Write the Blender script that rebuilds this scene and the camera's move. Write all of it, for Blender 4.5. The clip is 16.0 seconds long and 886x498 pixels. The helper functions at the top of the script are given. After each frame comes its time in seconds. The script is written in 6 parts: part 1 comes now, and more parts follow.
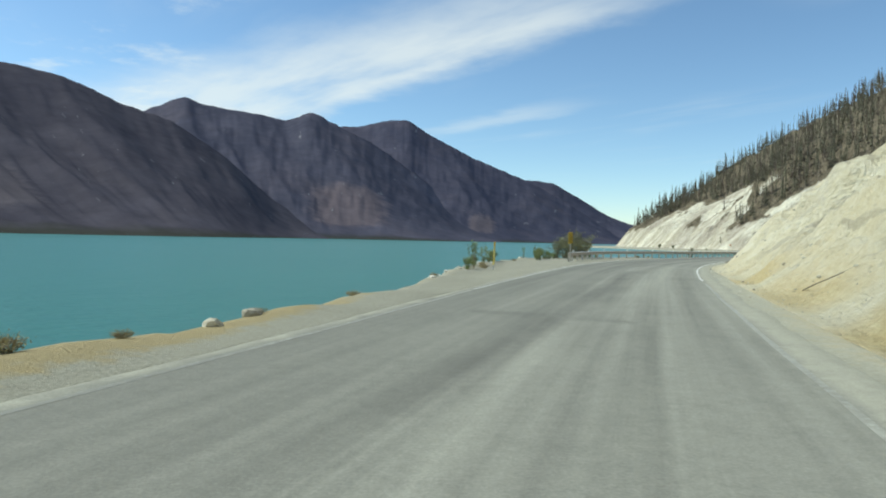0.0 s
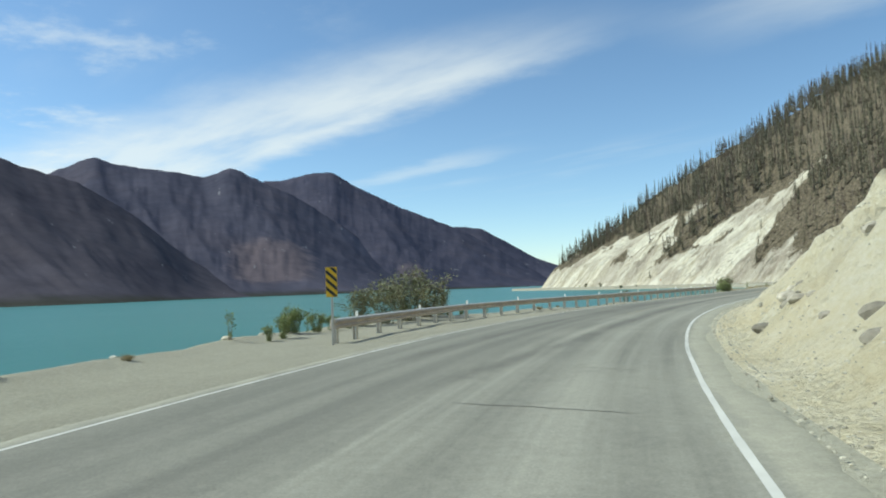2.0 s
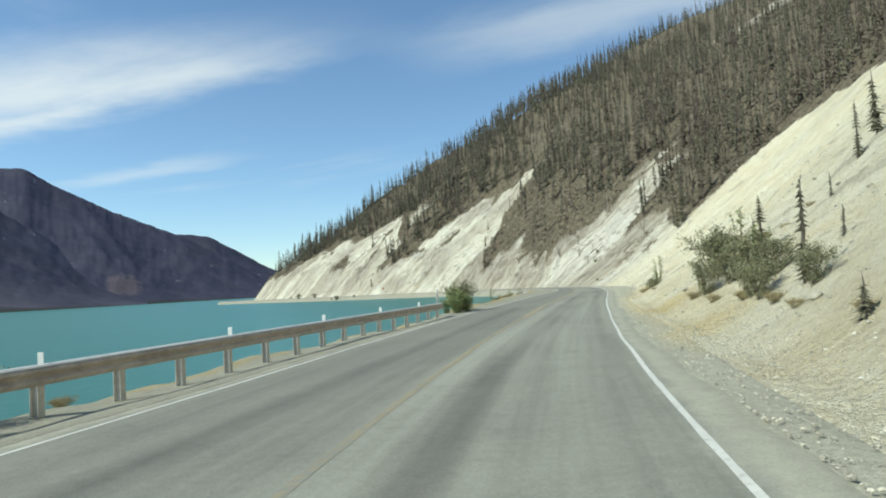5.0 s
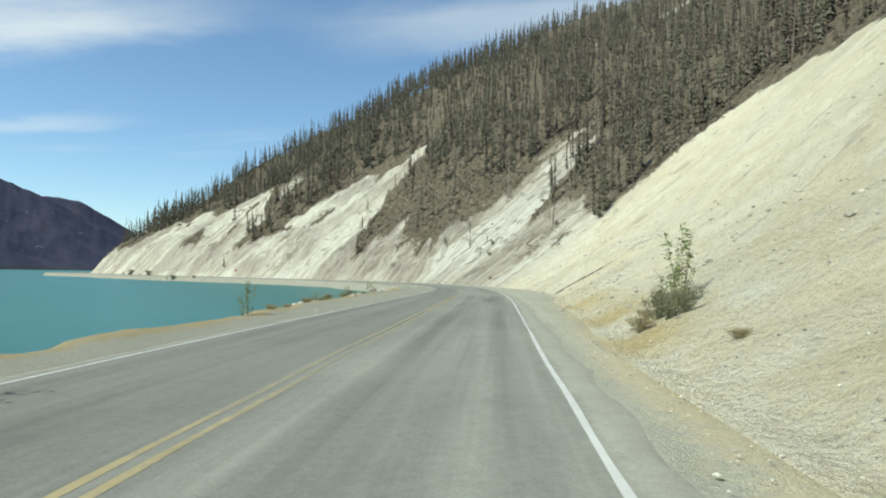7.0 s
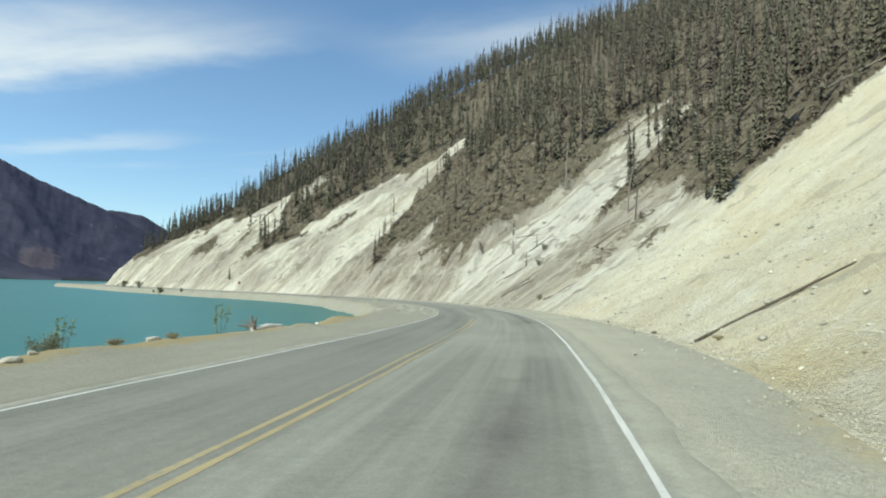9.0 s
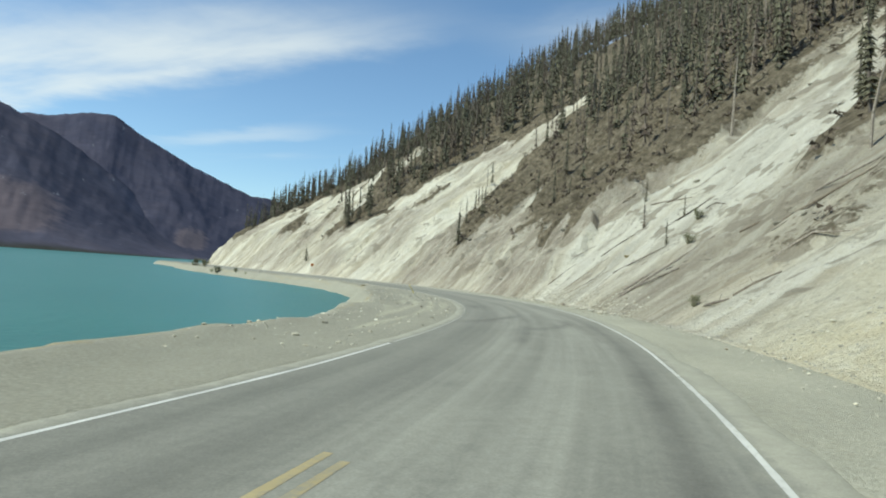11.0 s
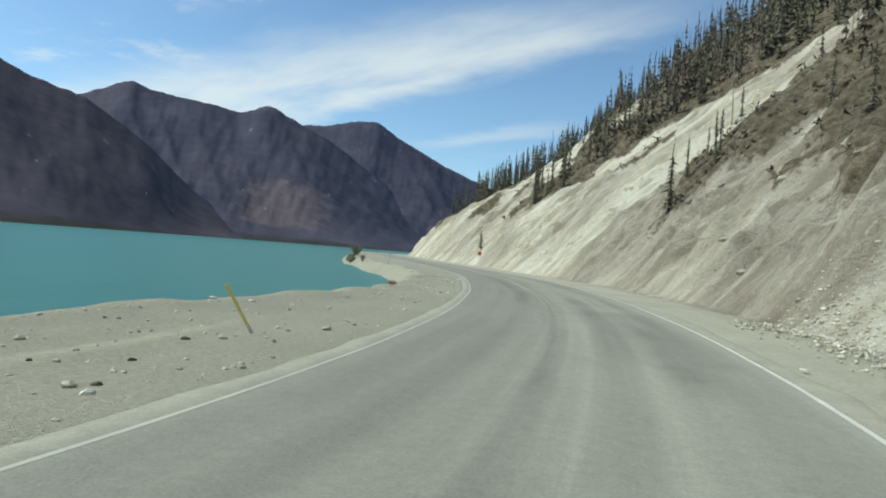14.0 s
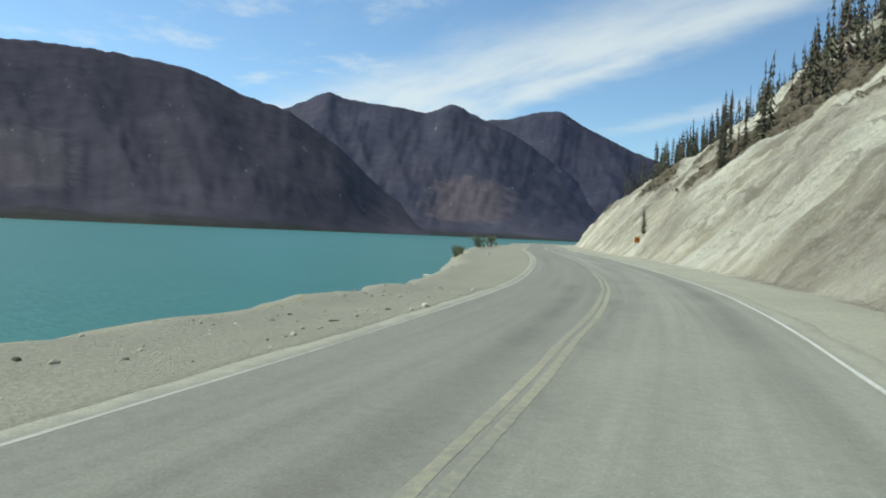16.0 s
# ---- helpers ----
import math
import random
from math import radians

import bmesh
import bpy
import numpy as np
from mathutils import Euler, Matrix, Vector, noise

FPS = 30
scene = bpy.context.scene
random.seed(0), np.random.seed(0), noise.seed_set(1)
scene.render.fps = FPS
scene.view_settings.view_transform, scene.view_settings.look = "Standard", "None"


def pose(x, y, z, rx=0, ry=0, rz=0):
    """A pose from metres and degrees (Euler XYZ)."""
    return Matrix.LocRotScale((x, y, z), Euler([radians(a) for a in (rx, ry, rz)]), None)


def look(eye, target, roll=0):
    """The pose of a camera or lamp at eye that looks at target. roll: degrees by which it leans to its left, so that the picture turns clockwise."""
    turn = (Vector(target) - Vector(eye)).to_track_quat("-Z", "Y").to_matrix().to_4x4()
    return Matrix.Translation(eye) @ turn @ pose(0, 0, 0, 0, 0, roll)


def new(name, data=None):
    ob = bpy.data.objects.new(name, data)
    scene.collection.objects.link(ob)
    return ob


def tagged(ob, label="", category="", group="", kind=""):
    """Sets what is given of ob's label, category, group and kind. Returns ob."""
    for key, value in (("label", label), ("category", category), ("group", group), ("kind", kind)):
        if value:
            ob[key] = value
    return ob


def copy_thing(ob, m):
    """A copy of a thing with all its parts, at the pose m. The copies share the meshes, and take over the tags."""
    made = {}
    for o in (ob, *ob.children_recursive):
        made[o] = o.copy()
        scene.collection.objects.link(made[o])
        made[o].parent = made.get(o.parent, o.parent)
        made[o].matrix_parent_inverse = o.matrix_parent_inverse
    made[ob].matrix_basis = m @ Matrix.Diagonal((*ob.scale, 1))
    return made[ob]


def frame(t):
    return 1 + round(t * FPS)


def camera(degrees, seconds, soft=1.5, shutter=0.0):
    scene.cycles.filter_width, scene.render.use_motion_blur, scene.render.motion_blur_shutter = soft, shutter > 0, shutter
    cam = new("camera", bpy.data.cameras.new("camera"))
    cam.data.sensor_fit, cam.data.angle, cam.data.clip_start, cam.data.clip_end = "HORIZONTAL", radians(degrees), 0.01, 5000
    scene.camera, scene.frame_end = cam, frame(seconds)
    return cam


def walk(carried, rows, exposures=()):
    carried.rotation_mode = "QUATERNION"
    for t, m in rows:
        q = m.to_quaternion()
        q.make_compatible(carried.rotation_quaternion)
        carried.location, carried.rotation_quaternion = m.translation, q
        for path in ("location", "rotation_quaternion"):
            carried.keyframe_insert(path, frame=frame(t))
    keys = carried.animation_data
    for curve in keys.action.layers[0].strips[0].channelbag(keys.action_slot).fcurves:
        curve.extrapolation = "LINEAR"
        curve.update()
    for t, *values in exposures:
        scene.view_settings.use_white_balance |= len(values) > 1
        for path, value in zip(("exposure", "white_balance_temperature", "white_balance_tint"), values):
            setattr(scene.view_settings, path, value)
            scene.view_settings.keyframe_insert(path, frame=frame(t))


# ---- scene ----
cam = camera(66.53, 16.0, soft=2.0, shutter=0.0)
PATH = [
    (0, (0.000, -0.000, 1.546), (-0.017, 2.000, 1.520), 1.25),
    (0.5, (2.934, 8.934, 1.617), (2.898, 10.933, 1.590), 3.12),
    (1, (5.879, 17.849, 1.611), (5.900, 19.848, 1.656), -2.37),
    (1.5, (8.851, 26.759, 1.615), (9.002, 28.750, 1.725), -0.51),
    (2, (11.995, 35.558, 1.609), (12.179, 37.546, 1.727), -2.06),
    (2.5, (15.213, 44.072, 1.597), (15.463, 46.054, 1.687), -1.72),
    (3, (18.690, 52.225, 1.598), (19.004, 54.199, 1.672), -5.51),
    (3.5, (22.419, 60.026, 1.536), (22.867, 61.974, 1.596), -4.86),
    (4, (26.430, 67.497, 1.556), (27.072, 69.389, 1.630), -2.99),
    (4.5, (30.814, 74.662, 1.583), (31.612, 76.493, 1.673), -3.05),
    (5, (35.547, 81.596, 1.614), (36.468, 83.368, 1.725), -3.22),
    (7.5, (64.347, 116.420, 1.569), (65.547, 118.017, 1.647), 1.30),
    (8, (70.299, 123.227, 1.574), (71.478, 124.838, 1.689), 1.05),
    (8.5, (76.220, 129.913, 1.587), (77.314, 131.582, 1.713), 2.32),
    (9, (82.081, 136.741, 1.616), (83.136, 138.435, 1.740), 1.74),
    (11.5, (107.341, 169.409, 1.644), (107.970, 171.306, 1.717), 5.29),
    (12, (111.224, 175.558, 1.636), (111.762, 177.483, 1.699), 6.06),
    (12.5, (114.790, 181.864, 1.587), (115.180, 183.825, 1.615), 5.37),
    (13, (117.948, 188.254, 1.574), (118.228, 190.234, 1.603), 6.15),
    (13.5, (120.890, 194.922, 1.573), (121.050, 196.915, 1.608), 5.75),
    (14, (123.397, 201.824, 1.597), (123.410, 203.824, 1.611), 4.50),
    (14.5, (125.505, 208.909, 1.583), (125.384, 210.906, 1.573), 6.46),
    (15, (127.145, 216.023, 1.579), (126.858, 218.001, 1.526), 5.72),
    (15.5, (128.455, 223.069, 1.653), (128.005, 225.017, 1.585), 6.00),
    (16, (129.449, 230.145, 1.702), (128.916, 232.073, 1.660), 2.56),
]
walk(cam, [(t, look(eye, target, roll)) for t, eye, target, roll in PATH], exposures=[(0.0, 0.09, 6360, -3), (2.5, 0.13, 6360, -3), (5.0, 0.12, 6360, -3), (8.5, 0.17, 6400, -3), (12.5, 0.06, 6380, -3), (16.0, 0.03, 6380, -3)])

# ---- sky and sun: high on the lake side ----
SUN_BEARING, SUN_HEIGHT = -82.0, 46.0
world = bpy.data.worlds.new("day")
scene.world = world
world.use_nodes = True


def build_sky():
    nt = world.node_tree
    bg = nt.nodes["Background"]
    sky = nt.nodes.new("ShaderNodeTexSky")
    sky.sky_type, sky.sun_disc = "NISHITA", False
    sky.sun_elevation, sky.sun_rotation = radians(SUN_HEIGHT), radians(SUN_BEARING)
    sky.altitude, sky.air_density, sky.dust_density, sky.ozone_density = 800.0, 1.0, 0.25, 3.4

    def m(how, a, b=0.0, clamp=False):
        n = nt.nodes.new("ShaderNodeMath")
        n.operation, n.use_clamp = how, clamp
        for k, v in enumerate((a, b)):
            if isinstance(v, (int, float)):
                n.inputs[k].default_value = v
            else:
                nt.links.new(v, n.inputs[k])
        return n.outputs[0]

    def step(v, a, b):
        n = nt.nodes.new("ShaderNodeMapRange")
        n.interpolation_type = "SMOOTHSTEP"
        n.inputs["From Min"].default_value, n.inputs["From Max"].default_value = a, b
        nt.links.new(v, n.inputs["Value"])
        return n.outputs["Result"]

    # high thin clouds, drawn out along one wind on a flat layer
    xyz = nt.nodes.new("ShaderNodeSeparateXYZ")
    nt.links.new(nt.nodes.new("ShaderNodeTexCoord").outputs["Generated"], xyz.inputs[0])
    up = m("MAXIMUM", xyz.outputs[2], 0.04)
    u, v = m("DIVIDE", xyz.outputs[0], up), m("DIVIDE", xyz.outputs[1], up)
    w = m("ADD", m("MULTIPLY", u, 0.81), m("MULTIPLY", v, 0.586))
    q = m("SUBTRACT", m("MULTIPLY", u, 0.586), m("MULTIPLY", v, 0.81))

    def cloud(sx, sy, detail, rough, shift=0.0):
        n = nt.nodes.new("ShaderNodeTexNoise")
        n.inputs["Scale"].default_value, n.inputs["Detail"].default_value, n.inputs["Roughness"].default_value = 1.0, detail, rough
        c = nt.nodes.new("ShaderNodeCombineXYZ")
        nt.links.new(m("MULTIPLY", w, sx), c.inputs[0])
        nt.links.new(m("MULTIPLY", q, sy), c.inputs[1])
        c.inputs[2].default_value = shift
        nt.links.new(c.outputs[0], n.inputs["Vector"])
        return n.outputs["Fac"]

    wisp, fleece, broad = cloud(2.2, 0.6, 7, 0.55), cloud(2.2, 1.6, 8, 0.6, 4.0), cloud(0.5, 0.4, 4, 0.5, 9.0)
    bend = m("ADD", w, m("MULTIPLY", m("SUBTRACT", fleece, 0.5), 0.5))
    over = m("SUBTRACT", bend, m("ADD", m("MULTIPLY", q, 0.35), 2.49))
    band = m("MULTIPLY", m("MULTIPLY", step(over, -0.35, 0.55), m("SUBTRACT", 1.0, step(bend, 2.1, 2.5))), m("SUBTRACT", 1.0, step(q, -2.3, -1.1)))
    veil = m("MULTIPLY", m("MULTIPLY", step(bend, 2.1, 2.5), m("SUBTRACT", 1.0, step(bend, 2.55, 3.0))), m("MULTIPLY", step(q, -1.6, -0.7), 0.55))
    streak = m("MULTIPLY", m("MULTIPLY", step(bend, 3.25, 3.55), m("SUBTRACT", 1.0, step(bend, 3.62, 3.9))), m("MULTIPLY", m("MULTIPLY", step(q, -5.8, -4.7), m("SUBTRACT", 1.0, step(q, -4.2, -3.0))), 0.42))
    left = m("MULTIPLY", m("MULTIPLY", m("SUBTRACT", 1.0, step(w, 0.6, 1.6)), step(fleece, 0.5, 0.72)), 0.6)
    thin = m("MULTIPLY", step(wisp, 0.45, 0.75), m("MULTIPLY", step(broad, 0.46, 0.66), 0.26))
    cover = m("ADD", m("MULTIPLY", m("ADD", m("ADD", band, veil), streak), step(wisp, 0.12, 0.6)), m("MAXIMUM", left, thin), True)
    cover = m("MULTIPLY", cover, step(xyz.outputs[2], 0.02, 0.14))
    mix = nt.nodes.new("ShaderNodeMix")
    mix.data_type = "RGBA"
    nt.links.new(m("MULTIPLY", cover, CLOUD_COVER), mix.inputs[0])
    nt.links.new(sky.outputs[0], mix.inputs[6])
    mix.inputs[7].default_value = (*CLOUD_COLOUR, 1)
    nt.links.new(mix.outputs[2], bg.inputs["Color"])
    bg.inputs["Strength"].default_value = SKY_STRENGTH


SKY_STRENGTH, CLOUD_COLOUR, CLOUD_COVER = 0.142, (6.1, 6.05, 6.1), 0.70
build_sky()
sun_light = bpy.data.lights.new("sun", "SUN")
sun_light.energy, sun_light.angle, sun_light.color = 4.3, radians(0.53), (1.0, 0.945, 0.85)
sun = new("sun", sun_light)
sun_way = Vector((math.sin(radians(SUN_BEARING)) * math.cos(radians(SUN_HEIGHT)), math.cos(radians(SUN_BEARING)) * math.cos(radians(SUN_HEIGHT)), math.sin(radians(SUN_HEIGHT))))
sun.matrix_basis = look(sun_way * 100, (0, 0, 0))

# ---- the lie of the land: the right-hand edge line of the road leads everything ----
EDGE = [(-9.5, -38), (-5.2, -24), (-1.5, -11), (1.97, 0), (5.58, 12), (9.34, 24), (13.29, 36), (17.83, 48), (23.5, 60), (30.6, 72),
        (39.04, 84), (48.4, 96), (58.4, 108), (68.7, 120), (79.2, 132), (89.6, 144), (99.4, 156), (108.4, 168), (116.0, 180),
        (122.2, 192), (126.8, 204), (129.8, 216), (131.6, 228), (132.6, 240), (132.9, 252), (132.2, 264), (130.5, 279), (127.9, 297),
        (124.4, 318), (120.6, 340), (117.5, 365), (113.5, 395), (109, 425), (106.5, 445), (108, 465), (116, 485), (132, 503), (160, 522), (200, 540)]


def smooth_line(points, step=0.5):
    """A curve through the points, in even steps of its length."""
    p = np.array(points, float)
    p = np.vstack([2 * p[0] - p[1], p, 2 * p[-1] - p[-2]])
    u = (np.arange(40) / 40)[:, None]
    rows = [0.5 * (2 * b + (c - a) * u + (2 * a - 5 * b + 4 * c - d) * u**2 + (3 * b - a - 3 * c + d) * u**3)
            for a, b, c, d in zip(p, p[1:], p[2:], p[3:])]
    line = np.vstack([*rows, p[-2:-1]])
    at = np.r_[0, np.cumsum(np.linalg.norm(np.diff(line, axis=0), axis=1))]
    want = np.arange(0, at[-1], step)
    return np.stack([np.interp(want, at, line[:, n]) for n in (0, 1)], 1)


ROAD = smooth_line(EDGE)
ROAD_T = np.gradient(ROAD, axis=0)
for _ in range(10):
    ROAD_T[1:-1] = (ROAD_T[:-2] + ROAD_T[1:-1] + ROAD_T[2:]) / 3
ROAD_T /= np.linalg.norm(ROAD_T, axis=1)[:, None]
ROAD_N = np.stack([ROAD_T[:, 1], -ROAD_T[:, 0]], 1)
LENGTH = (len(ROAD) - 1) * 0.5


def ramp(s, *pairs):
    return np.interp(s, [p[0] for p in pairs], [p[1] for p in pairs])


def left_line(s):
    return ramp(s, (0, -7.0), (50, -7.1), (65, -7.5), (84, -7.8), (100, -8.1), (125, -7.9), (140, -7.5), (185, -7.75), (210, -7.5), (245, -6.3), (262, -6.1), (285, -6.5), (303, -6.9), (325, -7.5), (517, -7.6))


def yellow_line(s):
    return ramp(s, (0, -3.7), (100, -3.75), (130, -3.6), (180, -4.0), (215, -4.1), (265, -3.55), (295, -3.6), (320, -4.15), (517, -4.0))


def shore_edge(s):
    return ramp(s, (0, -8.9), (47, -9.0), (65, -10.6), (84, -14.3), (92, -15.2), (98, -15.8), (112, -15.8), (124, -12.2), (132, -10.9), (140, -10.5), (150, -10.1), (157, -9.7), (168, -9.9), (184, -10.0), (200, -11.5), (215, -11.9), (230, -11.0), (250, -10.9), (262, -11.4), (275, -12.1), (297, -12.5), (307, -11.3), (320, -10.9), (337, -11.7), (360, -13.2), (378, -14.6), (390, -15.6), (400, -15.4), (415, -15.0), (440, -14.6), (470, -12), (517, -12))


def toe(s):
    return ramp(s, (0, 2.0), (54, 1.8), (77, 1.7), (90, 1.2), (97, 1.2), (136, 1.8), (150, 2.1), (180, 2.0), (190, 2.7), (208, 3.1), (217, 4.2), (230, 4.8), (257, 4.1), (285, 3.7), (300, 4.2), (330, 4.3), (400, 5), (517, 6))


def across(s, off):
    """The place at a station and an offset to the right of the edge line."""
    i = np.clip(np.asarray(s, float) / 0.5, 0, len(ROAD) - 1.001)
    k = i.astype(int)
    f = (i - k)[..., None]
    p = ROAD[k] * (1 - f) + ROAD[k + 1] * f
    n = ROAD_N[k] * (1 - f) + ROAD_N[k + 1] * f
    return p + n * np.asarray(off, float)[..., None]


def station(x, y):
    """The station and the offset of places, by the nearest point of the edge line."""
    q = np.stack([np.ravel(x), np.ravel(y)], 1).astype(float)
    line = ROAD[::4]
    s, off = np.empty(len(q)), np.empty(len(q))
    for a in range(0, len(q), 4000):
        d = ((q[a:a + 4000, None] - line[None]) ** 2).sum(-1)
        k = d.argmin(1) * 4
        rel = q[a:a + 4000] - ROAD[k]
        s[a:a + 4000] = k * 0.5 + (rel * ROAD_T[k]).sum(1)
        off[a:a + 4000] = np.sign((rel * ROAD_N[k]).sum(1)) * np.sqrt(d.min(1))
    return s.reshape(np.shape(x)), off.reshape(np.shape(x))


def hash2(i, j, seed):
    v = np.sin(i * 127.1 + j * 311.7 + seed * 74.7) * 43758.5453
    return v - np.floor(v)


def value_noise(x, y, seed=0):
    """Smooth noise from -1 to 1."""
    i, j = np.floor(x), np.floor(y)
    u, v = x - i, y - j
    u, v = u * u * (3 - 2 * u), v * v * (3 - 2 * v)
    a, b, c, d = hash2(i, j, seed), hash2(i + 1, j, seed), hash2(i, j + 1, seed), hash2(i + 1, j + 1, seed)
    return 2 * (a * (1 - u) * (1 - v) + b * u * (1 - v) + c * (1 - u) * v + d * u * v) - 1


def layers(x, y, seed=0, octaves=4, gain=0.5):
    total, size, amp = 0, 1.0, 1.0
    for n in range(octaves):
        total = total + amp * value_noise(x * size + 13.7 * n, y * size - 7.3 * n, seed + n)
        size, amp = size * 2.03, amp * gain
    return total


def slope_height(s, d):
    """The hillside's height at a distance d beyond its toe."""
    low = ramp(s, (0, 0.95), (45, 0.9), (62, 0.74), (108, 0.72), (122, 0.68), (150, 0.62), (190, 0.58), (225, 0.60), (260, 0.64), (285, 0.8), (300, 1.0), (380, 1.01), (420, 1.12), (470, 1.24), (668, 1.24))
    high = ramp(s, (0, 0.9), (60, 0.85), (100, 0.85), (125, 0.85), (250, 0.85), (300, 0.86), (330, 0.88), (380, 0.80), (420, 0.87), (470, 0.60), (668, 0.62))
    d = np.maximum(d, 0)
    d = np.maximum(d - (0.3 + 0.28 * value_noise(s * 0.35, s * 0, 15) + 0.2 * value_noise(s * 1.3, s * 0, 16)) * np.exp(-d / 1.5), 0)
    h = low * np.minimum(d, 10) + high * np.clip(d - 10, 0, 40)
    e = np.maximum(d - 50, 0)
    return h + ramp(s, (0, 0.80), (340, 0.80), (380, 0.87), (420, 0.80), (470, 0.89), (668, 0.74)) * 240 * (1 - np.exp(-e / 240))


# ---- materials ----
def wire(nt, a, b):
    nt.links.new(a, b)


def shader(name, rough=0.8, spec=0.3):
    m = bpy.data.materials.new(name)
    m.use_nodes = True
    nt = m.node_tree
    b = nt.nodes["Principled BSDF"]
    b.inputs["Roughness"].default_value = rough
    b.inputs["Specular IOR Level"].default_value = spec
    return m, nt, b


def noise_of(nt, vec, scale, detail=4.0, rough=0.55, stretch=None, lacun=2.0):
    if stretch:
        mp = nt.nodes.new("ShaderNodeMapping")
        mp.inputs["Scale"].default_value = stretch
        wire(nt, vec, mp.inputs["Vector"])
        vec = mp.outputs["Vector"]
    n = nt.nodes.new("ShaderNodeTexNoise")
    n.inputs["Scale"].default_value = scale
    n.inputs["Detail"].default_value = detail
    n.inputs["Roughness"].default_value = rough
    n.inputs["Lacunarity"].default_value = lacun
    wire(nt, vec, n.inputs["Vector"])
    return n.outputs["Fac"]


def stops(nt, fac, *pairs):
    """A colour ramp: pairs of place and colour (a number or r, g, b)."""
    n = nt.nodes.new("ShaderNodeValToRGB")
    e = n.color_ramp.elements
    while len(e) < len(pairs):
        e.new(0.5)
    for el, (at, c) in zip(e, pairs):
        el.position = at
        el.color = (c, c, c, 1) if isinstance(c, (int, float)) else (*c, 1)
    wire(nt, fac, n.inputs["Fac"])
    return n.outputs["Color"]


def blend(nt, fac, a, b, how="MIX"):
    n = nt.nodes.new("ShaderNodeMix")
    n.data_type, n.blend_type = "RGBA", how
    for idx, v in ((0, fac), (6, a), (7, b)):
        if isinstance(v, (int, float)):
            n.inputs[idx].default_value = v if idx == 0 else (v, v, v, 1)
        elif isinstance(v, tuple):
            n.inputs[idx].default_value = (*v, 1)
        else:
            wire(nt, v, n.inputs[idx])
    return n.outputs[2]


def calc(nt, how, a, b=0.0, clamp=False):
    n = nt.nodes.new("ShaderNodeMath")
    n.operation, n.use_clamp = how, clamp
    for k, v in enumerate((a, b)):
        if isinstance(v, (int, float)):
            n.inputs[k].default_value = v
        else:
            wire(nt, v, n.inputs[k])
    return n.outputs[0]


def bumped(nt, b, height, strength, distance):
    n = nt.nodes.new("ShaderNodeBump")
    n.inputs["Strength"].default_value = strength
    n.inputs["Distance"].default_value = distance
    wire(nt, height, n.inputs["Height"])
    wire(nt, n.outputs["Normal"], b.inputs["Normal"])


def where(nt):
    return nt.nodes.new("ShaderNodeNewGeometry").outputs["Position"]


def uv_of(nt):
    n = nt.nodes.new("ShaderNodeUVMap")
    n.uv_map = "lay"
    return n.outputs["UV"]


def attr(nt, name):
    n = nt.nodes.new("ShaderNodeAttribute")
    n.attribute_name = name
    return n.outputs["Fac"]


def chance(nt):
    return nt.nodes.new("ShaderNodeObjectInfo").outputs["Random"]


def island(nt):
    return nt.nodes.new("ShaderNodeNewGeometry").outputs["Random Per Island"]


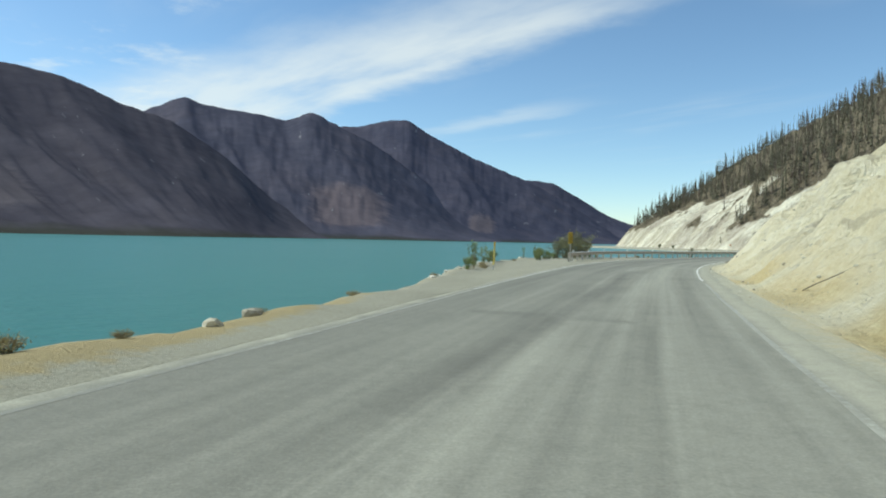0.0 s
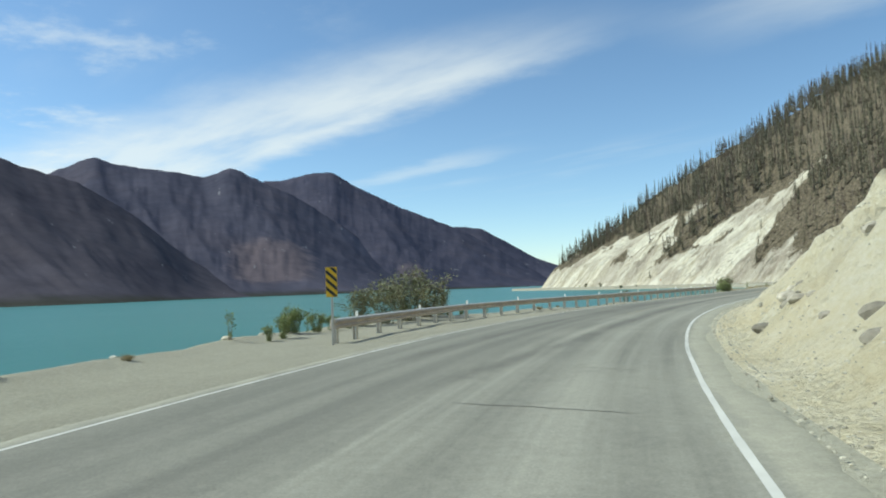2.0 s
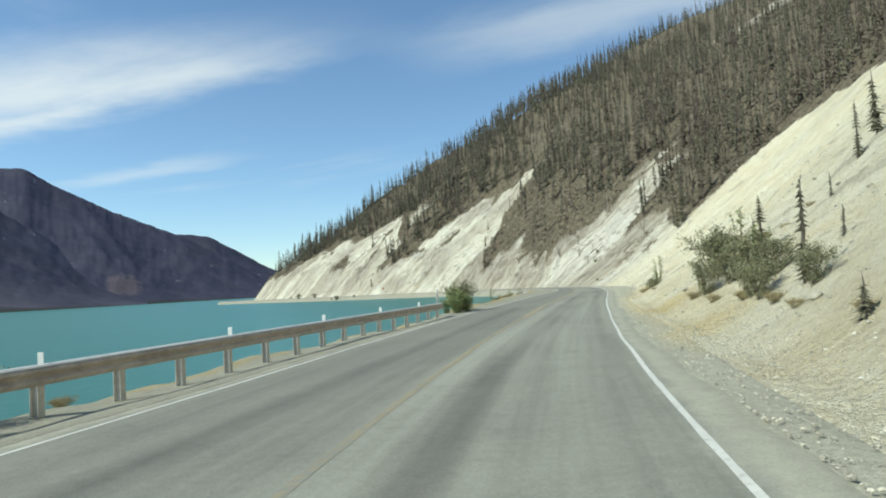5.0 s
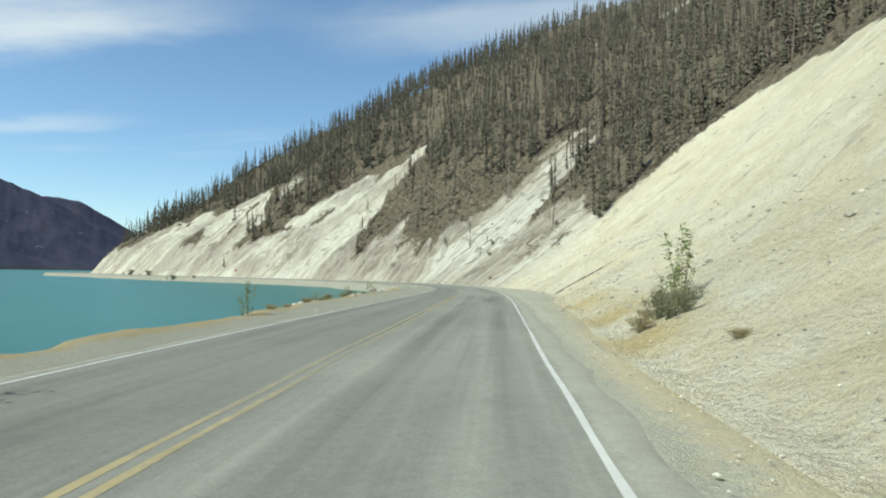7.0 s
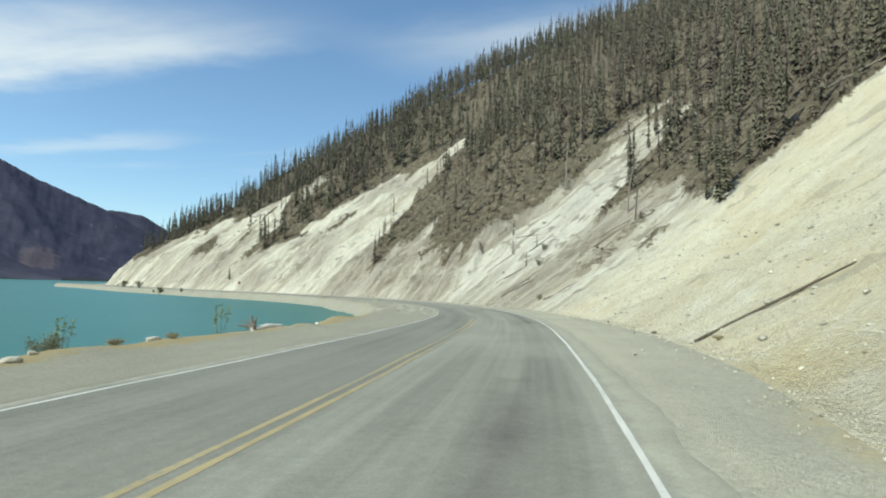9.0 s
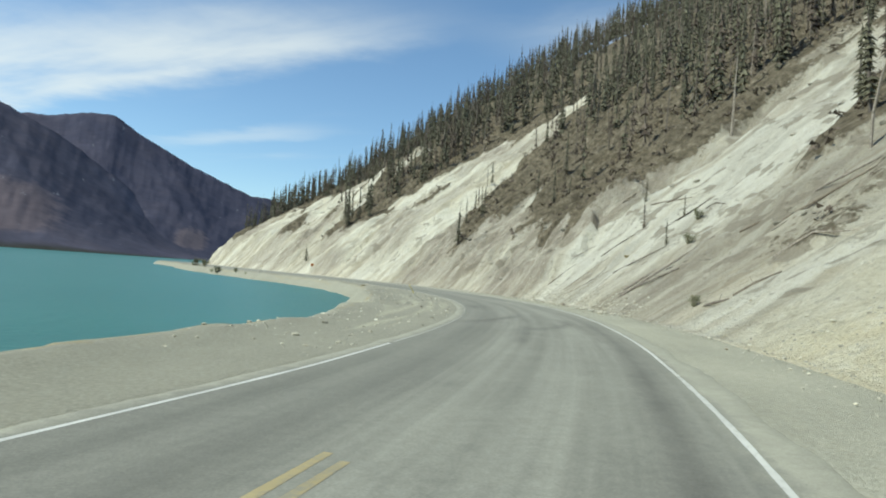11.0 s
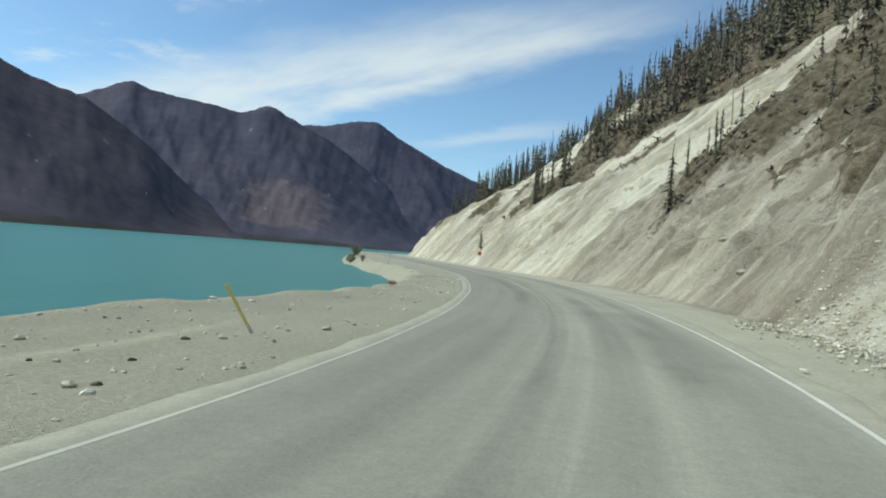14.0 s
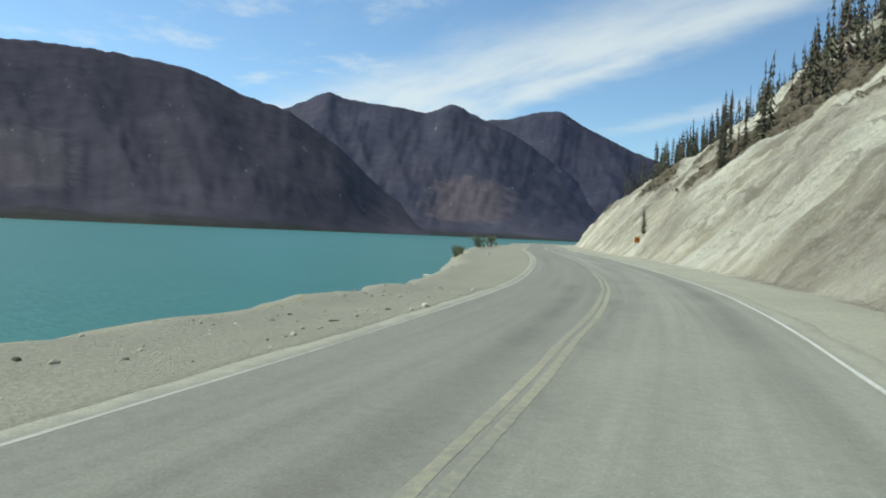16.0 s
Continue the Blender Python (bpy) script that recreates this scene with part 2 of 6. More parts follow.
def asphalt_material():
    """Grey asphalt: dust, wheel tracks, dark stains and a crumbling gravelly rim."""
    m, nt, b = shader("worn_dusty_asphalt", 0.88, 0.22)
    uv, pos = uv_of(nt), where(nt)
    x = nt.nodes.new("ShaderNodeSeparateXYZ")
    wire(nt, uv, x.inputs[0])
    along = noise_of(nt, uv, 1.0, 5, 0.6, (1.3, 0.022, 1))
    along2 = noise_of(nt, uv, 1.0, 4, 0.55, (4.0, 0.04, 1))
    patchy = noise_of(nt, pos, 0.16, 5, 0.65)
    blotch = noise_of(nt, pos, 1.1, 5, 0.7)
    grain = noise_of(nt, pos, 30.0, 4, 0.75)
    col = stops(nt, along, (0.32, (0.166, 0.165, 0.139)), (0.5, (0.246, 0.244, 0.205)), (0.68, (0.325, 0.321, 0.268)))
    col = blend(nt, calc(nt, "MULTIPLY", stops(nt, along2, (0.45, 0.0), (0.72, 1.0)), 0.3), col, (0.150, 0.149, 0.128))
    col = blend(nt, calc(nt, "MULTIPLY", stops(nt, patchy, (0.40, 0.0), (0.68, 1.0)), 0.45), col, (0.335, 0.331, 0.273))
    col = blend(nt, calc(nt, "MULTIPLY", stops(nt, blotch, (0.52, 0.0), (0.72, 1.0)), 0.30), col, (0.14, 0.139, 0.120))
    track = None
    for c, w in ((-0.85, 0.5), (-2.6, 0.5), (-5.0, 0.5), (-6.6, 0.5)):
        d = calc(nt, "ABSOLUTE", calc(nt, "SUBTRACT", x.outputs[0], c))
        t = calc(nt, "SUBTRACT", 1.0, calc(nt, "DIVIDE", d, w), True)
        track = t if track is None else calc(nt, "MAXIMUM", track, t)
    lane = calc(nt, "SUBTRACT", calc(nt, "MULTIPLY", x.outputs[0], -1.0), 3.7)
    lane = calc(nt, "ADD", lane, calc(nt, "MULTIPLY", calc(nt, "SUBTRACT", along2, 0.5), 1.6))
    col = blend(nt, calc(nt, "MULTIPLY", stops(nt, lane, (0.0, 0.0), (0.6, 1.0)), 0.42), col, (0.155, 0.154, 0.132))
    worn = noise_of(nt, uv, 1.0, 3, 0.5, (0.5, 0.02, 1))
    col = blend(nt, calc(nt, "MULTIPLY", calc(nt, "MULTIPLY", track, stops(nt, worn, (0.38, 0.0), (0.6, 1.0))), 0.42), col, (0.135, 0.134, 0.116))
    smudge = calc(nt, "MULTIPLY", attr(nt, "stain"), stops(nt, blotch, (0.2, 0.55), (0.6, 1.0)))
    col = blend(nt, smudge, col, (0.105, 0.103, 0.090))
    # more dust past the bend
    far_on = calc(nt, "DIVIDE", calc(nt, "SUBTRACT", x.outputs[1], 238.0), 24.0, True)
    col = blend(nt, calc(nt, "MULTIPLY", far_on, 0.17), col, (0.38, 0.374, 0.312))
    # dust and loose gravel towards the rim
    rim = calc(nt, "ADD", attr(nt, "rim"), calc(nt, "MULTIPLY", calc(nt, "SUBTRACT", blotch, 0.5), 0.9))
    dust = stops(nt, blotch, (0.3, (0.315, 0.308, 0.246)), (0.7, (0.385, 0.376, 0.298)))
    col = blend(nt, stops(nt, rim, (0.3, 0.0), (0.75, 1.0)), col, dust)
    speckle = noise_of(nt, pos, 6.5, 4, 0.7)
    col = blend(nt, 0.24, col, stops(nt, speckle, (0.32, 0.34), (0.5, 0.5), (0.68, 0.68)), "OVERLAY")
    col = blend(nt, 0.45, col, stops(nt, grain, (0.3, 0.32), (0.5, 0.5), (0.7, 0.72)), "OVERLAY")
    wire(nt, col, b.inputs["Base Color"])
    bumped(nt, b, grain, 0.5, 0.012)
    return m


def paint_material(name, colour, wear, rough=0.6):
    """Road paint, worn through to the asphalt in places."""
    m, nt, b = shader(name, rough, 0.3)
    uv, pos = uv_of(nt), where(nt)
    gone = calc(nt, "ADD", calc(nt, "MULTIPLY", noise_of(nt, uv, 1.0, 3, 0.6, (0.6, 0.05, 1)), 0.55), calc(nt, "MULTIPLY", noise_of(nt, pos, 7.0, 5, 0.7), 0.45))
    gone = stops(nt, gone, (wear, 0.0), (wear + 0.13, 1.0))
    dirt = stops(nt, noise_of(nt, pos, 1.3, 4), (0.3, (0.8 * colour[0], 0.8 * colour[1], 0.8 * colour[2])), (0.7, colour))
    wire(nt, blend(nt, gone, dirt, (0.235, 0.231, 0.190)), b.inputs["Base Color"])
    bumped(nt, b, noise_of(nt, pos, 40.0, 3, 0.7), 0.3, 0.006)
    return m


def gravel_material():
    m, nt, b = shader("dusty_gravel", 0.95, 0.1)
    pos, uv = where(nt), uv_of(nt)
    big = noise_of(nt, pos, 0.22, 5, 0.6)
    drift = noise_of(nt, uv, 1.0, 5, 0.6, (1.1, 0.05, 1))
    fine = noise_of(nt, pos, 14.0, 5, 0.75)
    mid = noise_of(nt, pos, 2.2, 5, 0.7)
    v = nt.nodes.new("ShaderNodeTexVoronoi")
    v.inputs["Scale"].default_value = 13.0
    wire(nt, pos, v.inputs["Vector"])
    col = stops(nt, big, (0.3, (0.29, 0.283, 0.222)), (0.5, (0.35, 0.34, 0.267)), (0.7, (0.41, 0.398, 0.310)))
    col = blend(nt, calc(nt, "MULTIPLY", stops(nt, drift, (0.42, 0.0), (0.66, 1.0)), 0.4), col, (0.45, 0.435, 0.334))
    col = blend(nt, calc(nt, "MULTIPLY", stops(nt, mid, (0.5, 0.0), (0.7, 1.0)), 0.35), col, (0.24, 0.232, 0.181))
    xs = nt.nodes.new("ShaderNodeSeparateXYZ")
    wire(nt, uv, xs.inputs[0])
    lake_side = stops(nt, calc(nt, "SUBTRACT", calc(nt, "MULTIPLY", xs.outputs[0], -1.0), 5.5), (0.0, 0.0), (1.0, 1.0))
    col = blend(nt, calc(nt, "MULTIPLY", lake_side, 0.45), blend(nt, 0.3, col, (0.47, 0.455, 0.36)), (0.215, 0.208, 0.168))
    track = calc(nt, "ADD", attr(nt, "track"), calc(nt, "MULTIPLY", calc(nt, "SUBTRACT", mid, 0.5), 0.7))
    col = blend(nt, calc(nt, "MULTIPLY", stops(nt, track, (0.3, 0.0), (0.85, 1.0)), 0.5), col, (0.54, 0.515, 0.38))
    col = blend(nt, 0.55, col, stops(nt, fine, (0.3, 0.3), (0.5, 0.5), (0.7, 0.74)), "OVERLAY")
    stone = stops(nt, v.outputs["Distance"], (0.0, 1.0), (0.22, 0.0))
    pick = stops(nt, v.outputs["Color"], (0.72, 0.0), (0.76, 1.0))
    col = blend(nt, calc(nt, "MULTIPLY", calc(nt, "MULTIPLY", stone, pick), 0.6), col, (0.42, 0.41, 0.353))
    ochre = calc(nt, "ADD", attr(nt, "ochre"), calc(nt, "MULTIPLY", calc(nt, "SUBTRACT", mid, 0.5), 0.8))
    col = blend(nt, stops(nt, ochre, (0.25, 0.0), (0.8, 0.9)), col, blend(nt, fine, (0.50, 0.40, 0.205), (0.63, 0.525, 0.296)))
    scrub = calc(nt, "ADD", attr(nt, "brown"), calc(nt, "MULTIPLY", calc(nt, "SUBTRACT", mid, 0.5), 1.0))
    col = blend(nt, stops(nt, scrub, (0.3, 0.0), (0.62, 1.0)), col, blend(nt, fine, (0.24, 0.195, 0.105), (0.44, 0.37, 0.21)))
    wire(nt, col, b.inputs["Base Color"])
    bumped(nt, b, calc(nt, "ADD", fine, calc(nt, "MULTIPLY", stone, 0.5)), 0.8, 0.05)
    return m


def slope_material():
    """Bare eroded silt and rubble, cream or grey, with rock ribs, and brown moss where it is grown over."""
    m, nt, b = shader("eroded_silt_slope", 0.95, 0.1)
    pos, uv = where(nt), uv_of(nt)
    bend = nt.nodes.new("ShaderNodeTexNoise")
    bend.inputs["Scale"].default_value, bend.inputs["Detail"].default_value = 0.22, 4.0
    wire(nt, pos, bend.inputs["Vector"])
    shift = nt.nodes.new("ShaderNodeVectorMath")
    shift.operation = "MULTIPLY_ADD"
    wire(nt, bend.outputs["Color"], shift.inputs[0])
    shift.inputs[1].default_value = (3.2, 4.0, 0)
    wire(nt, uv, shift.inputs[2])
    lay = shift.outputs[0]
    bend2 = nt.nodes.new("ShaderNodeTexNoise")
    bend2.inputs["Scale"].default_value, bend2.inputs["Detail"].default_value = 0.8, 5.0
    wire(nt, pos, bend2.inputs["Vector"])
    shift2 = nt.nodes.new("ShaderNodeVectorMath")
    shift2.operation = "MULTIPLY_ADD"
    wire(nt, bend2.outputs["Color"], shift2.inputs[0])
    shift2.inputs[1].default_value = (1.8, 1.5, 0)
    wire(nt, lay, shift2.inputs[2])
    lay2 = shift2.outputs[0]
    streak2 = noise_of(nt, lay2, 1.0, 6, 0.68, (0.85, 0.30, 1))
    big = noise_of(nt, pos, 0.11, 5, 0.65)
    mid = noise_of(nt, pos, 0.55, 6, 0.7)
    speck = noise_of(nt, pos, 1.6, 6, 0.7)
    fine = noise_of(nt, pos, 5.0, 6, 0.75)
    patch = noise_of(nt, lay, 1.0, 7, 0.62, (0.34, 0.07, 1))
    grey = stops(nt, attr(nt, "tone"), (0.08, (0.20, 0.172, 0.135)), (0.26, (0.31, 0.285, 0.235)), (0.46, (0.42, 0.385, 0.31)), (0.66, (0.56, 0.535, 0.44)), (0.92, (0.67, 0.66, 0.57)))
    mixed = stops(nt, patch, (0.38, (0.17, 0.145, 0.115)), (0.43, (0.31, 0.27, 0.21)), (0.47, (0.42, 0.395, 0.335)), (0.52, (0.56, 0.525, 0.41)), (0.56, (0.63, 0.61, 0.52)), (0.62, (0.42, 0.365, 0.28)))
    grey = blend(nt, 0.38, grey, mixed)
    block = stops(nt, noise_of(nt, lay2, 1.0, 5, 0.6, (0.55, 0.28, 1)), (0.585, 0.0), (0.62, 1.0))
    grey = blend(nt, calc(nt, "MULTIPLY", block, 0.75), grey, blend(nt, fine, (0.20, 0.18, 0.145), (0.36, 0.335, 0.28)))
    cream = stops(nt, mid, (0.27, (0.68, 0.61, 0.395)), (0.5, (0.80, 0.74, 0.52)), (0.73, (0.87, 0.83, 0.64)))
    col = blend(nt, attr(nt, "cream"), grey, cream)
    col = blend(nt, calc(nt, "MULTIPLY", stops(nt, big, (0.50, 0.0), (0.66, 1.0)), calc(nt, "MULTIPLY", attr(nt, "cream"), 0.45)), col, (0.68, 0.57, 0.34))
    col = blend(nt, calc(nt, "MULTIPLY", stops(nt, big, (0.34, 1.0), (0.46, 0.0)), calc(nt, "MULTIPLY", calc(nt, "SUBTRACT", 1.0, attr(nt, "cream")), 0.4)), col, (0.37, 0.35, 0.285))
    rocky = calc(nt, "ADD", attr(nt, "rock"), calc(nt, "MULTIPLY", calc(nt, "SUBTRACT", streak2, 0.5), 1.3))
    stone = stops(nt, streak2, (0.34, (0.16, 0.14, 0.11)), (0.46, (0.31, 0.275, 0.22)), (0.56, (0.41, 0.375, 0.305)), (0.66, (0.56, 0.525, 0.425)))
    col = blend(nt, calc(nt, "MULTIPLY", stops(nt, rocky, (0.48, 0.0), (0.82, 1.0)), 0.8), col, stone)
    dark = calc(nt, "MULTIPLY", stops(nt, speck, (0.57, 0.0), (0.65, 1.0)), stops(nt, mid, (0.42, 0.15), (0.6, 0.85)))
    dark = calc(nt, "MAXIMUM", dark, calc(nt, "MULTIPLY", stops(nt, calc(nt, "ADD", attr(nt, "ledge"), calc(nt, "MULTIPLY", calc(nt, "SUBTRACT", speck, 0.5), 1.2)), (0.4, 0.0), (0.6, 1.0)), 0.8))
    dark = calc(nt, "MULTIPLY", dark, calc(nt, "SUBTRACT", 1.0, calc(nt, "MULTIPLY", attr(nt, "cream"), 0.72)))
    col = blend(nt, dark, col, (0.27, 0.24, 0.185))
    col = blend(nt, attr(nt, "dirt"), col, blend(nt, fine, (0.55, 0.42, 0.19), (0.66, 0.54, 0.28)))
    col = blend(nt, 0.65, col, stops(nt, fine, (0.3, 0.40), (0.5, 0.52), (0.7, 0.66)), "OVERLAY")
    # dark earth below the turf, with the lip's shadow line painted in
    col = blend(nt, stops(nt, calc(nt, "ADD", attr(nt, "soil_shade"), calc(nt, "MULTIPLY", calc(nt, "SUBTRACT", speck, 0.5), 0.9)), (0.35, 0.0), (0.6, 0.9)), col, blend(nt, fine, (0.09, 0.068, 0.05), (0.20, 0.16, 0.12)))
    moss = stops(nt, noise_of(nt, pos, 1.1, 6, 0.72), (0.3, (0.082, 0.070, 0.048)), (0.48, (0.155, 0.132, 0.092)), (0.62, (0.24, 0.206, 0.148)), (0.76, (0.39, 0.345, 0.262)))
    edge = calc(nt, "ADD", attr(nt, "veg"), calc(nt, "MULTIPLY", calc(nt, "SUBTRACT", speck, 0.5), 1.5))
    col = blend(nt, stops(nt, edge, (0.38, 0.0), (0.60, 1.0)), col, moss)
    wire(nt, col, b.inputs["Base Color"])
    h = calc(nt, "ADD", calc(nt, "MULTIPLY", patch, 0.35), calc(nt, "ADD", calc(nt, "MULTIPLY", fine, 0.55), calc(nt, "MULTIPLY", speck, 1.2)))
    bumped(nt, b, h, 0.9, 0.5)
    return m


def water_material():
    m, nt, b = shader("turquoise_glacial_water", 0.34, 0.28)
    pos = where(nt)
    far = noise_of(nt, pos, 0.012, 4, 0.6, (1, 3, 1))
    chop = noise_of(nt, pos, 0.5, 5, 0.65, (1.0, 2.4, 1))
    col = stops(nt, far, (0.3, (0.040, 0.158, 0.134)), (0.7, (0.052, 0.186, 0.157)))
    col = blend(nt, calc(nt, "MULTIPLY", stops(nt, chop, (0.5, 0.0), (0.72, 1.0)), 0.25), col, (0.035, 0.150, 0.145))
    wire(nt, col, b.inputs["Base Color"])
    waves = calc(nt, "ADD", noise_of(nt, pos, 1.4, 4, 0.6, (1.0, 2.0, 1)), calc(nt, "MULTIPLY", noise_of(nt, pos, 0.25, 3, 0.5), 1.5))
    bumped(nt, b, waves, 0.35, 0.25)
    return m


def mountain_material(name, low, mid, bare, amount):
    """Wooded mountainside: dim forest, scree and bare rock, a few old snow patches, all tinted with distance haze."""
    m, nt, b = shader(name, 1.0, 0.0)
    pos, uv = where(nt), uv_of(nt)
    x = nt.nodes.new("ShaderNodeSeparateXYZ")
    wire(nt, uv, x.inputs[0])
    big = noise_of(nt, pos, 0.0035, 5, 0.6)
    spur = noise_of(nt, uv, 1.0, 6, 0.62, (16, 4.0, 1))
    fine = noise_of(nt, pos, 0.022, 6, 0.7)
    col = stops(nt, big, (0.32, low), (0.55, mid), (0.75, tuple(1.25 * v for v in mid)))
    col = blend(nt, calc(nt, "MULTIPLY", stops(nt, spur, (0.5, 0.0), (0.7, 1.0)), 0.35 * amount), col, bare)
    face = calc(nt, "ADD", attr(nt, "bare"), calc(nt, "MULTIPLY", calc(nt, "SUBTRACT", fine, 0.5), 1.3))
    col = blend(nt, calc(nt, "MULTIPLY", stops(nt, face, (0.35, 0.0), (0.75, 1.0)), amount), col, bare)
    snow = calc(nt, "MULTIPLY", stops(nt, noise_of(nt, uv, 1.0, 4, 0.7, (120, 9, 1)), (0.655, 0.0), (0.71, 1.0)), stops(nt, x.outputs[1], (0.12, 0.0), (0.25, 1.0)))
    col = blend(nt, calc(nt, "MULTIPLY", snow, 0.6), col, (0.27, 0.27, 0.285))
    wood = calc(nt, "ADD", x.outputs[1], calc(nt, "MULTIPLY", fine, 0.06))
    col = blend(nt, stops(nt, wood, (0.055, 0.8), (0.10, 0.0)), col, (0.045, 0.047, 0.036))
    col = blend(nt, 0.45, col, stops(nt, fine, (0.3, 0.33), (0.5, 0.5), (0.7, 0.66)), "OVERLAY")
    wire(nt, col, b.inputs["Base Color"])
    bumped(nt, b, fine, 0.35, 8.0)
    return m


def mottled(name, dark, light, rough=0.8, scale=8.0, spec=0.3, metal=0.0, by=None, bump=0.3, dist=0.01):
    m, nt, b = shader(name, rough, spec)
    pos = where(nt)
    n = noise_of(nt, pos, scale, 5, 0.65)
    col = stops(nt, n, (0.3, dark), (0.7, light))
    if by:
        v = chance(nt) if by == "object" else island(nt)
        col = blend(nt, 0.75, col, stops(nt, v, (0.0, 0.22), (0.5, 0.5), (1.0, 0.76)), "OVERLAY")
    wire(nt, col, b.inputs["Base Color"])
    b.inputs["Metallic"].default_value = metal
    if bump:
        bumped(nt, b, noise_of(nt, pos, scale * 3, 4, 0.7), bump, dist)
    return m


ASPHALT = asphalt_material()
WHITE_PAINT = paint_material("worn_white_road_paint", (0.66, 0.66, 0.60), 0.53)
FADED_PAINT = paint_material("faded_white_road_paint", (0.42, 0.415, 0.35), 0.44)
THIN_PAINT = paint_material("thin_white_road_paint", (0.50, 0.495, 0.42), 0.50)
YELLOW_PAINT = paint_material("faded_yellow_road_paint", (0.425, 0.35, 0.18), 0.47)
WORN_YELLOW = paint_material("worn_yellow_road_paint", (0.355, 0.295, 0.17), 0.45)
PALE_YELLOW = paint_material("dusty_yellow_road_paint", (0.385, 0.36, 0.25), 0.46)
GRAVEL = gravel_material()
SLOPE = slope_material()
WATER = water_material()
# the blue of distance haze is put into the ranges' base colours
NEAR_RANGE = mountain_material("dark_hazy_wooded_mountainside", (0.053, 0.050, 0.064), (0.070, 0.065, 0.079), (0.118, 0.103, 0.110), 0.5)
FAR_RANGE = mountain_material("hazy_rocky_mountainside", (0.050, 0.053, 0.080), (0.070, 0.069, 0.096), (0.140, 0.115, 0.124), 0.75)
MIDDLE_RANGE = mountain_material("hazy_wooded_mountainside", (0.054, 0.056, 0.080), (0.073, 0.072, 0.097), (0.132, 0.108, 0.117), 0.75)
NEEDLES = mottled("dark_spruce_needles", (0.068, 0.067, 0.047), (0.180, 0.170, 0.115), 0.9, 2.5, 0.1, by="island", bump=0)
DRY_NEEDLES = mottled("dry_brown_spruce_needles", (0.080, 0.064, 0.050), (0.175, 0.143, 0.113), 0.9, 2.5, 0.1, by="island", bump=0)
BARK = mottled("grey_brown_bark", (0.10, 0.082, 0.066), (0.22, 0.19, 0.16), 0.9, 6.0, 0.1, by="island")
DEAD_WOOD = mottled("weathered_dead_wood", (0.13, 0.11, 0.085), (0.36, 0.32, 0.27), 0.85, 5.0, 0.15, by="object")
BLEACHED_WOOD = mottled("bleached_driftwood", (0.42, 0.40, 0.36), (0.68, 0.66, 0.61), 0.8, 5.0, 0.2)
DARK_WOOD = mottled("dark_damp_wood", (0.10, 0.082, 0.06), (0.25, 0.21, 0.16), 0.85, 5.0, 0.15, by="object")
LEAVES = mottled("fresh_green_leaves", (0.12, 0.16, 0.055), (0.33, 0.38, 0.15), 0.6, 7.0, 0.3, by="island", bump=0)
DULL_LEAVES = mottled("dull_olive_leaves", (0.125, 0.138, 0.075), (0.30, 0.30, 0.175), 0.75, 7.0, 0.2, by="island", bump=0)
DRY_GRASS = mottled("dry_brown_grass", (0.24, 0.205, 0.10), (0.50, 0.43, 0.24), 0.8, 7.0, 0.15, by="island", bump=0)
TWIGS = mottled("brown_twigs", (0.13, 0.10, 0.07), (0.26, 0.21, 0.15), 0.9, 9.0, 0.1)
STONE = mottled("pale_limestone", (0.30, 0.275, 0.21), (0.60, 0.56, 0.45), 0.9, 5.0, 0.15, by="object")
WHITE_STONE = mottled("white_shore_stone", (0.34, 0.325, 0.28), (0.58, 0.56, 0.49), 0.9, 5.0, 0.15, by="island")
DARK_STONE = mottled("dark_brown_stone", (0.10, 0.085, 0.065), (0.24, 0.205, 0.16), 0.9, 5.0, 0.15, by="object")
BANK_ROCK = mottled("weathered_grey_rock", (0.22, 0.20, 0.16), (0.46, 0.43, 0.35), 0.9, 4.0, 0.15, by="object", bump=0.6, dist=0.04)
CHIPS = mottled("mixed_rubble", (0.26, 0.245, 0.19), (0.66, 0.625, 0.50), 0.9, 2.5, 0.15, by="island")
STEEL = mottled("weathered_galvanised_steel", (0.34, 0.29, 0.24), (0.54, 0.47, 0.40), 0.5, 3.0, 0.4, metal=0.15, bump=0.15)
# paler copy of the beam's steel that paints its lit upper edge
LIT_RIM_STEEL = mottled("lit_rim_galvanised_steel", (0.55, 0.54, 0.50), (0.72, 0.71, 0.67), 0.5, 4.0, 0.4, metal=0.1, bump=0.1)
POST_STEEL = mottled("dull_galvanised_post", (0.42, 0.41, 0.37), (0.62, 0.60, 0.55), 0.6, 5.0, 0.4, metal=0.2, bump=0.15)
SIGN_YELLOW = mottled("yellow_sign_sheeting", (0.62, 0.38, 0.02), (0.75, 0.47, 0.03), 0.45, 3.0, 0.4, bump=0)
SIGN_BLACK = mottled("black_sign_film", (0.012, 0.012, 0.012), (0.03, 0.03, 0.03), 0.45, 6.0, 0.4, bump=0)
SIGN_ORANGE = mottled("orange_sign_sheeting", (0.62, 0.17, 0.02), (0.78, 0.24, 0.03), 0.45, 4.0, 0.4, bump=0)
MARK_YELLOW = mottled("faded_yellow_plastic", (0.60, 0.48, 0.10), (0.74, 0.62, 0.20), 0.6, 9.0, 0.3, bump=0.1)
MARK_WHITE = mottled("white_reflector_plastic", (0.70, 0.70, 0.66), (0.85, 0.85, 0.82), 0.5, 9.0, 0.4, bump=0)
RUBBER = paint_material("tyre_rubber_mark", (0.15, 0.147, 0.128), 0.44, 0.85)
CRACK = paint_material("dark_crack_filler", (0.135, 0.132, 0.118), 0.50, 0.85)


